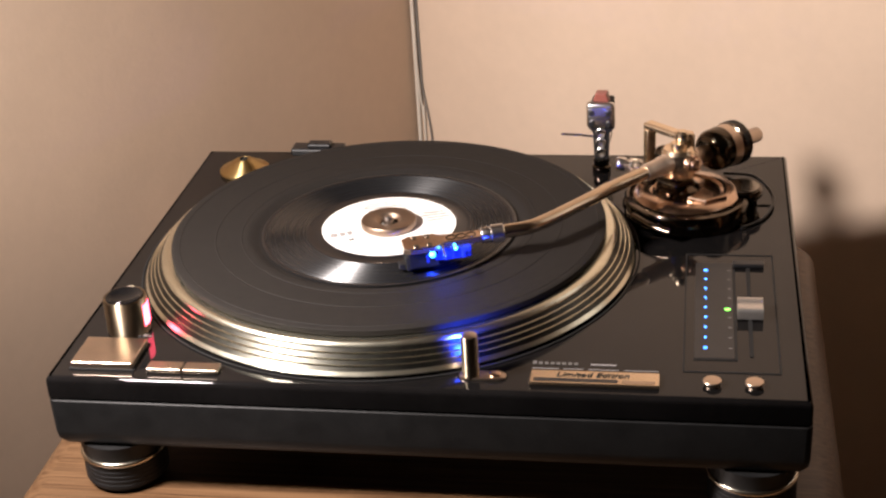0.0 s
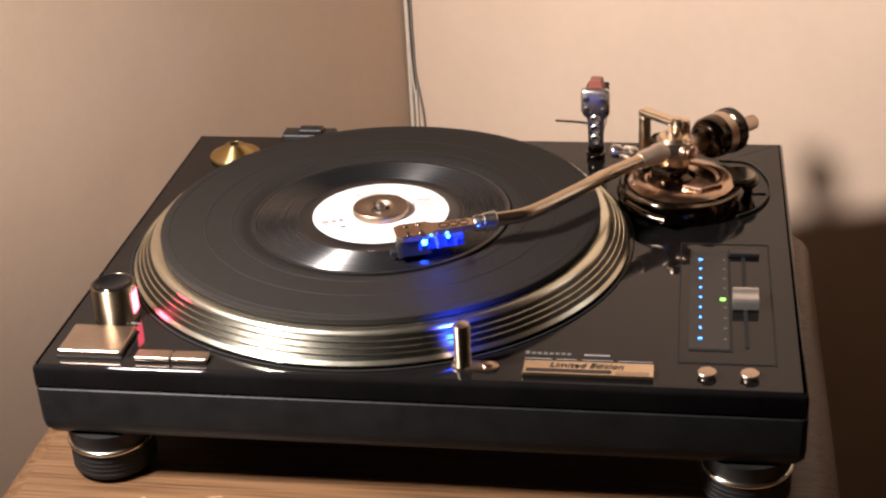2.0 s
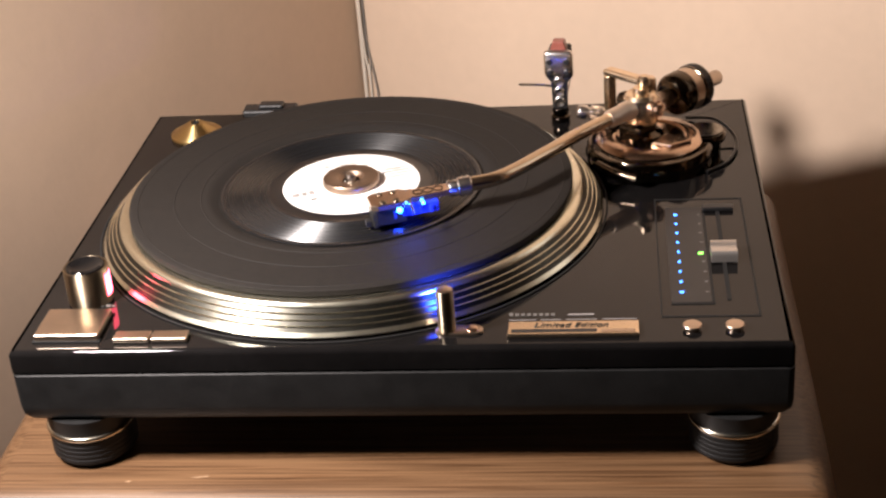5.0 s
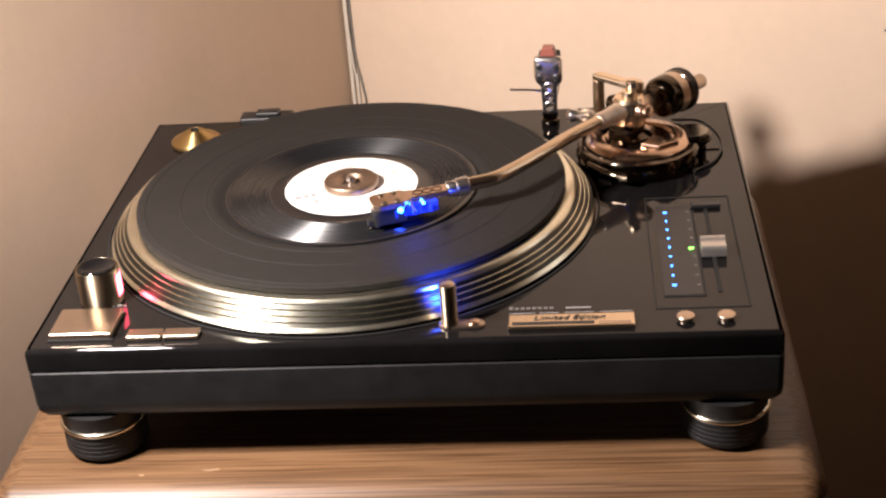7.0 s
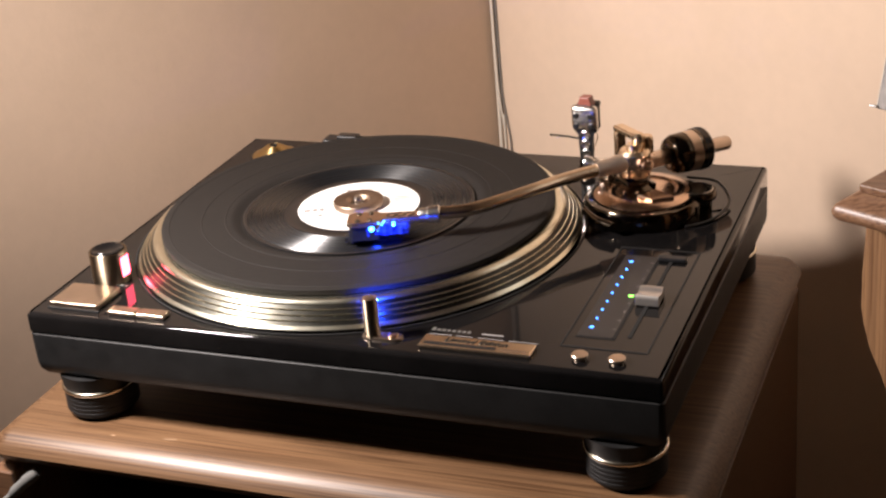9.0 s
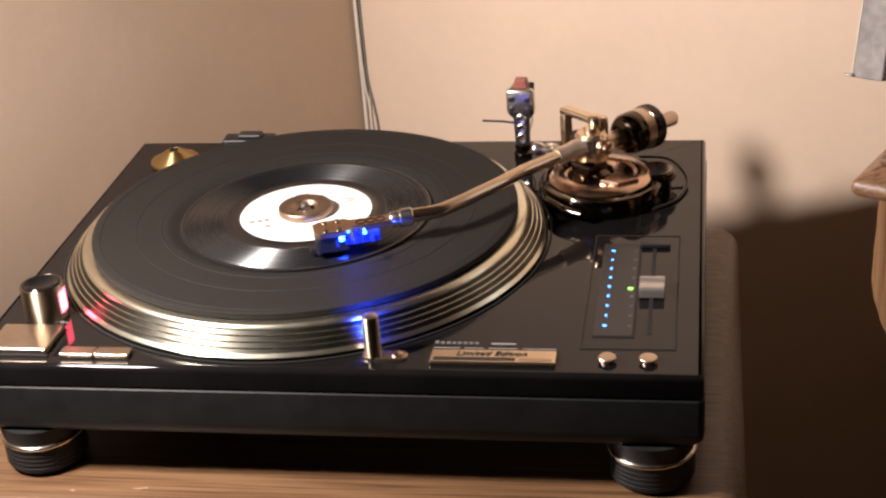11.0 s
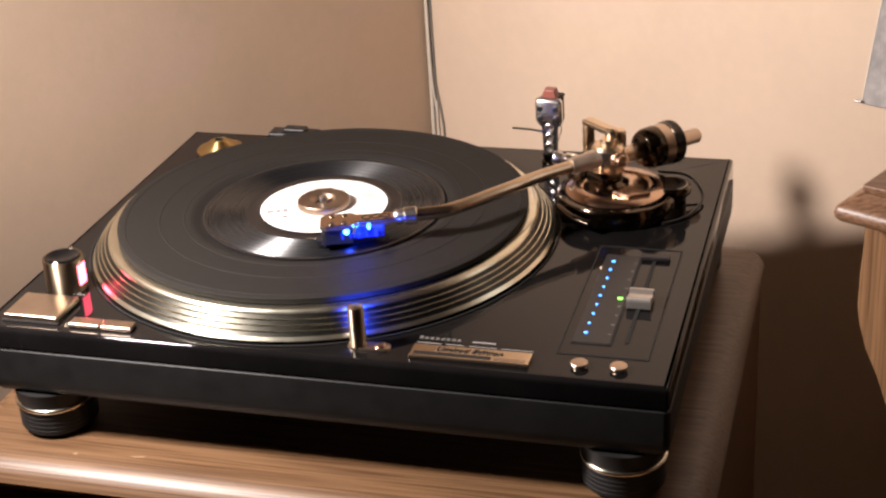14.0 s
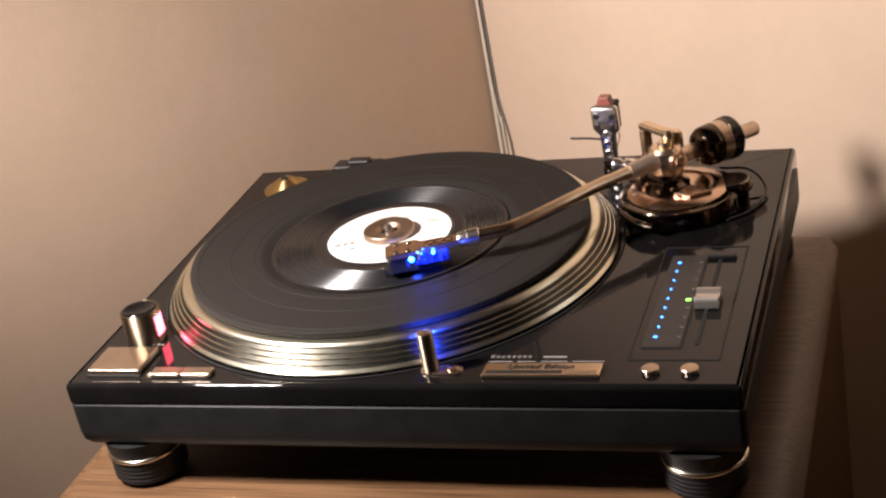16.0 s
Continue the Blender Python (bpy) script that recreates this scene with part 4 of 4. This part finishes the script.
def corner_cables():
    def strand(name, pts, r, mat, label):
        t = thing(name, CORNER + Vector((0, 0, pts[-1][2])), label, "cable", "cables in the corner")
        part("strand", tube(spline([CORNER + U * a + V * b + Vector((0, 0, z)) for a, b, z in pts], 8), r, 10), mat, t, smooth=True)

    strand("cable", [(0.0034, 0.0026, 1.2), (0.0036, 0.0026, 0.6), (0.0038, 0.0026, 0.3), (0.0040, 0.0026, 0.0), (0.0042, 0.0026, -0.4), (0.0042, 0.0026, FLOOR)], 0.0022, M_WHITEWIRE, "cream cable hanging down the wall corner")
    strand("cable", [(0.0076, 0.0014, 1.2), (0.0078, 0.0014, 0.5), (0.0079, 0.0014, 0.20), (0.0081, 0.0014, 0.11), (0.0087, 0.0014, 0.055), (0.0098, 0.0015, 0.028), (0.0148, 0.0017, 0.0), (0.0178, 0.0018, -0.03), (0.0190, 0.0018, -0.12), (0.0190, 0.0018, FLOOR)], 0.0011, M_GREYWIRE, "thin grey cable bowing out of the wall corner")
    strand("cable", [(0.0062, 0.0052, 1.2), (0.0062, 0.0052, 0.4), (0.0064, 0.0050, 0.1), (0.0074, 0.0040, 0.03), (0.0094, 0.0024, 0.0), (0.0102, 0.0020, -0.05), (0.0104, 0.0020, FLOOR)], 0.0012, M_WHITEWIRE, "thin cream cable in the wall corner")


corner_cables()


def moulded_top(x0, x1, y0, y1):
    """A board whose edge swells to a nose and slopes up to a level border."""
    rows = [(0.0065, 0.1785), (0.0022, 0.1791), (0.0004, 0.1815), (0.0, 0.1842), (0.0008, 0.1872), (0.0022, 0.1888), (0.0032, 0.1895), (0.0132, 0.1970), (0.0150, 0.1985)]
    bm = bmesh.new()
    rings = [[bm.verts.new((x, y, z)) for x, y in rounded(x0 + i, x1 - i, y0 + i, y1 - i, 0.0035, 3)] for i, z in rows]
    n = len(rings[0])
    for a, b in zip(rings, rings[1:]):
        for k in range(n):
            bm.faces.new((a[k], a[(k + 1) % n], b[(k + 1) % n], b[k]))
    bm.faces.new(rings[0][::-1])
    bm.faces.new(rings[-1])
    bmesh.ops.recalc_face_normals(bm, faces=bm.faces)
    return bm


def side_table():
    tip = Vector((0.5380, 0.0880, 0))
    top = 0.2020
    m = Matrix.Translation((tip.x, tip.y, 0)) @ pose(0, 0, 0, 0, 0, -26)
    s = thing("side_table", tip + Vector((0, 0, FLOOR)), "reddish oak side table with a moulded top edge", "table")

    def put(name, b, mat, label="", smooth=False):
        bmesh.ops.transform(b, matrix=m, verts=b.verts)
        bmesh.ops.recalc_face_normals(b, faces=b.faces)
        return part(name, b, mat, s, label, smooth)

    put("top", moulded_top(0, 0.60, 0, 0.33), M_OAK2, smooth=True)
    put("raised_panel", box(0.0135, 0.586, 0.0105, 0.318, 0.1965, top, 0.0012, 2), M_OAK2)
    # each leg is straight above and sweeps inwards below, cut from a thick board
    sweep = [(0.0, 0.1784), (-0.001, 0.135), (-0.002, 0.112), (0.0005, 0.098), (0.0060, 0.085), (0.015, 0.068), (0.026, 0.045), (0.034, 0.010), (0.038, -0.06), (0.040, FLOOR)]
    inner = [(0.075, FLOOR), (0.074, -0.06), (0.070, 0.010), (0.064, 0.045), (0.057, 0.075), (0.052, 0.105), (0.050, 0.135), (0.050, 0.1784)]
    for x0, way in ((0.0095, 1), (0.5905, -1)):
        for y in (0.025, 0.275):
            b = bmesh.new()
            outline = [(x0 + way * x, z) for x, z in sweep + inner]
            f0 = [b.verts.new((x, y, z)) for x, z in outline]
            f1 = [b.verts.new((x, y + 0.030, z)) for x, z in outline]
            b.faces.new(f0)
            b.faces.new(f1[::-1])
            for k in range(len(outline)):
                j = (k + 1) % len(outline)
                b.faces.new((f0[k], f0[j], f1[j], f1[k]))
            bmesh.ops.bevel(b, geom=list(b.edges), offset=0.0015, segments=2, affect="EDGES")
            put("curved_leg", b, M_OAK3, "curved oak leg", True)
    put("apron", box(0.061, 0.539, 0.030, 0.046, 0.125, 0.1783, 0.002), M_OAK3)
    put("apron", box(0.061, 0.539, 0.282, 0.298, 0.125, 0.1783, 0.002), M_OAK3)

    lean = Matrix.Translation((0.5496, 0.2244, top + 0.0006)) @ pose(0, 0, 0, 0, 0, -27) @ Matrix.Rotation(radians(-16), 4, "X")
    f = thing("standing_picture", lean @ Vector((0.10, 0.008, 0)), "picture with a mottled grey frame leaning back on the oak table", "picture")

    def framed(name, mat, label, *size):
        b = box(*size, 0.0008)
        bmesh.ops.transform(b, matrix=lean, verts=b.verts)
        bmesh.ops.recalc_face_normals(b, faces=b.faces)
        part(name, b, mat, f, label)

    framed("frame_member", M_PICTURE, "mottled grey frame", 0.0, 0.0205, 0.0, 0.016, 0.0, 0.40)
    framed("frame_member", M_PICTURE, "mottled grey frame", 0.2295, 0.25, 0.0, 0.016, 0.0, 0.40)
    framed("frame_member", M_PICTURE, "mottled grey frame", 0.0207, 0.2293, 0.0, 0.016, 0.3795, 0.40)
    framed("pale_edge", M_WHITEWIRE, "pale frame edge", -0.0014, -0.0002, 0.001, 0.015, 0.001, 0.40)
    framed("mount", M_LABEL, "pale paper mount", 0.0207, 0.2293, 0.004, 0.014, 0.0, 0.3793)
    framed("corner_clip", M_SILVER, "small bright corner clip", -0.0052, 0.0010, -0.0022, -0.0002, 0.0006, 0.0026)
    dish = (0.050, 0.044)
    q = m @ Vector((*dish, 0))
    g = thing("glass_dish", Vector((q.x, q.y, top)), "small clear glass dish on the side table", "dish")
    glass = material("clear_glass", (0.9, 0.9, 0.9), 0.05)
    glass.node_tree.nodes["Principled BSDF"].inputs["Transmission Weight"].default_value = 0.9
    part("bowl", lathe([(0, 0.0005), (0.016, 0.0005), (0.022, 0.006), (0.026, 0.014), (0.0248, 0.014), (0.020, 0.007), (0.014, 0.003), (0, 0.003)], (q.x, q.y, top), 32), glass, g, smooth=True)


side_table()


def loose_plug():
    s = thing("cable_plug", (0.0, -0.030, -0.030), "grey cable plug hanging at the front of the stand", "plug")
    a, b = Vector((0.0035, -0.0300, -0.0060)), Vector((-0.0210, -0.0345, -0.0270))
    part("plug_body", rod(a, b, [(0, 0), (0.0034, 0.02), (0.0046, 0.10), (0.0048, 0.45), (0.0040, 0.50), (0.0042, 0.85), (0.0030, 1), (0, 1)], 20), M_GREYPLUG, s, smooth=True)
    part("lead", tube(spline([b, b + Vector((-0.010, -0.002, -0.012)), b + Vector((-0.018, 0.000, -0.050)), b + Vector((-0.016, 0.004, -0.30)), (-0.045, -0.030, FLOOR + 0.003)], 7), 0.0022, 10), M_GREYPLUG, s, smooth=True)


loose_plug()

# ---- small lights that the deck carries ----
lamp("target_glow", "SPOT", (0.2575, 0.0245, Z + 0.0260), 0.50, (0.012, 0.05, 1.0), 0.002, (0.252, 0.050, 0.114), 120, 0.8)
lamp("cartridge_glow", "POINT", tuple(SHELL @ Vector((-0.0270, -0.0150, -0.0030))), 0.025, (0.012, 0.06, 1.0), 0.002)
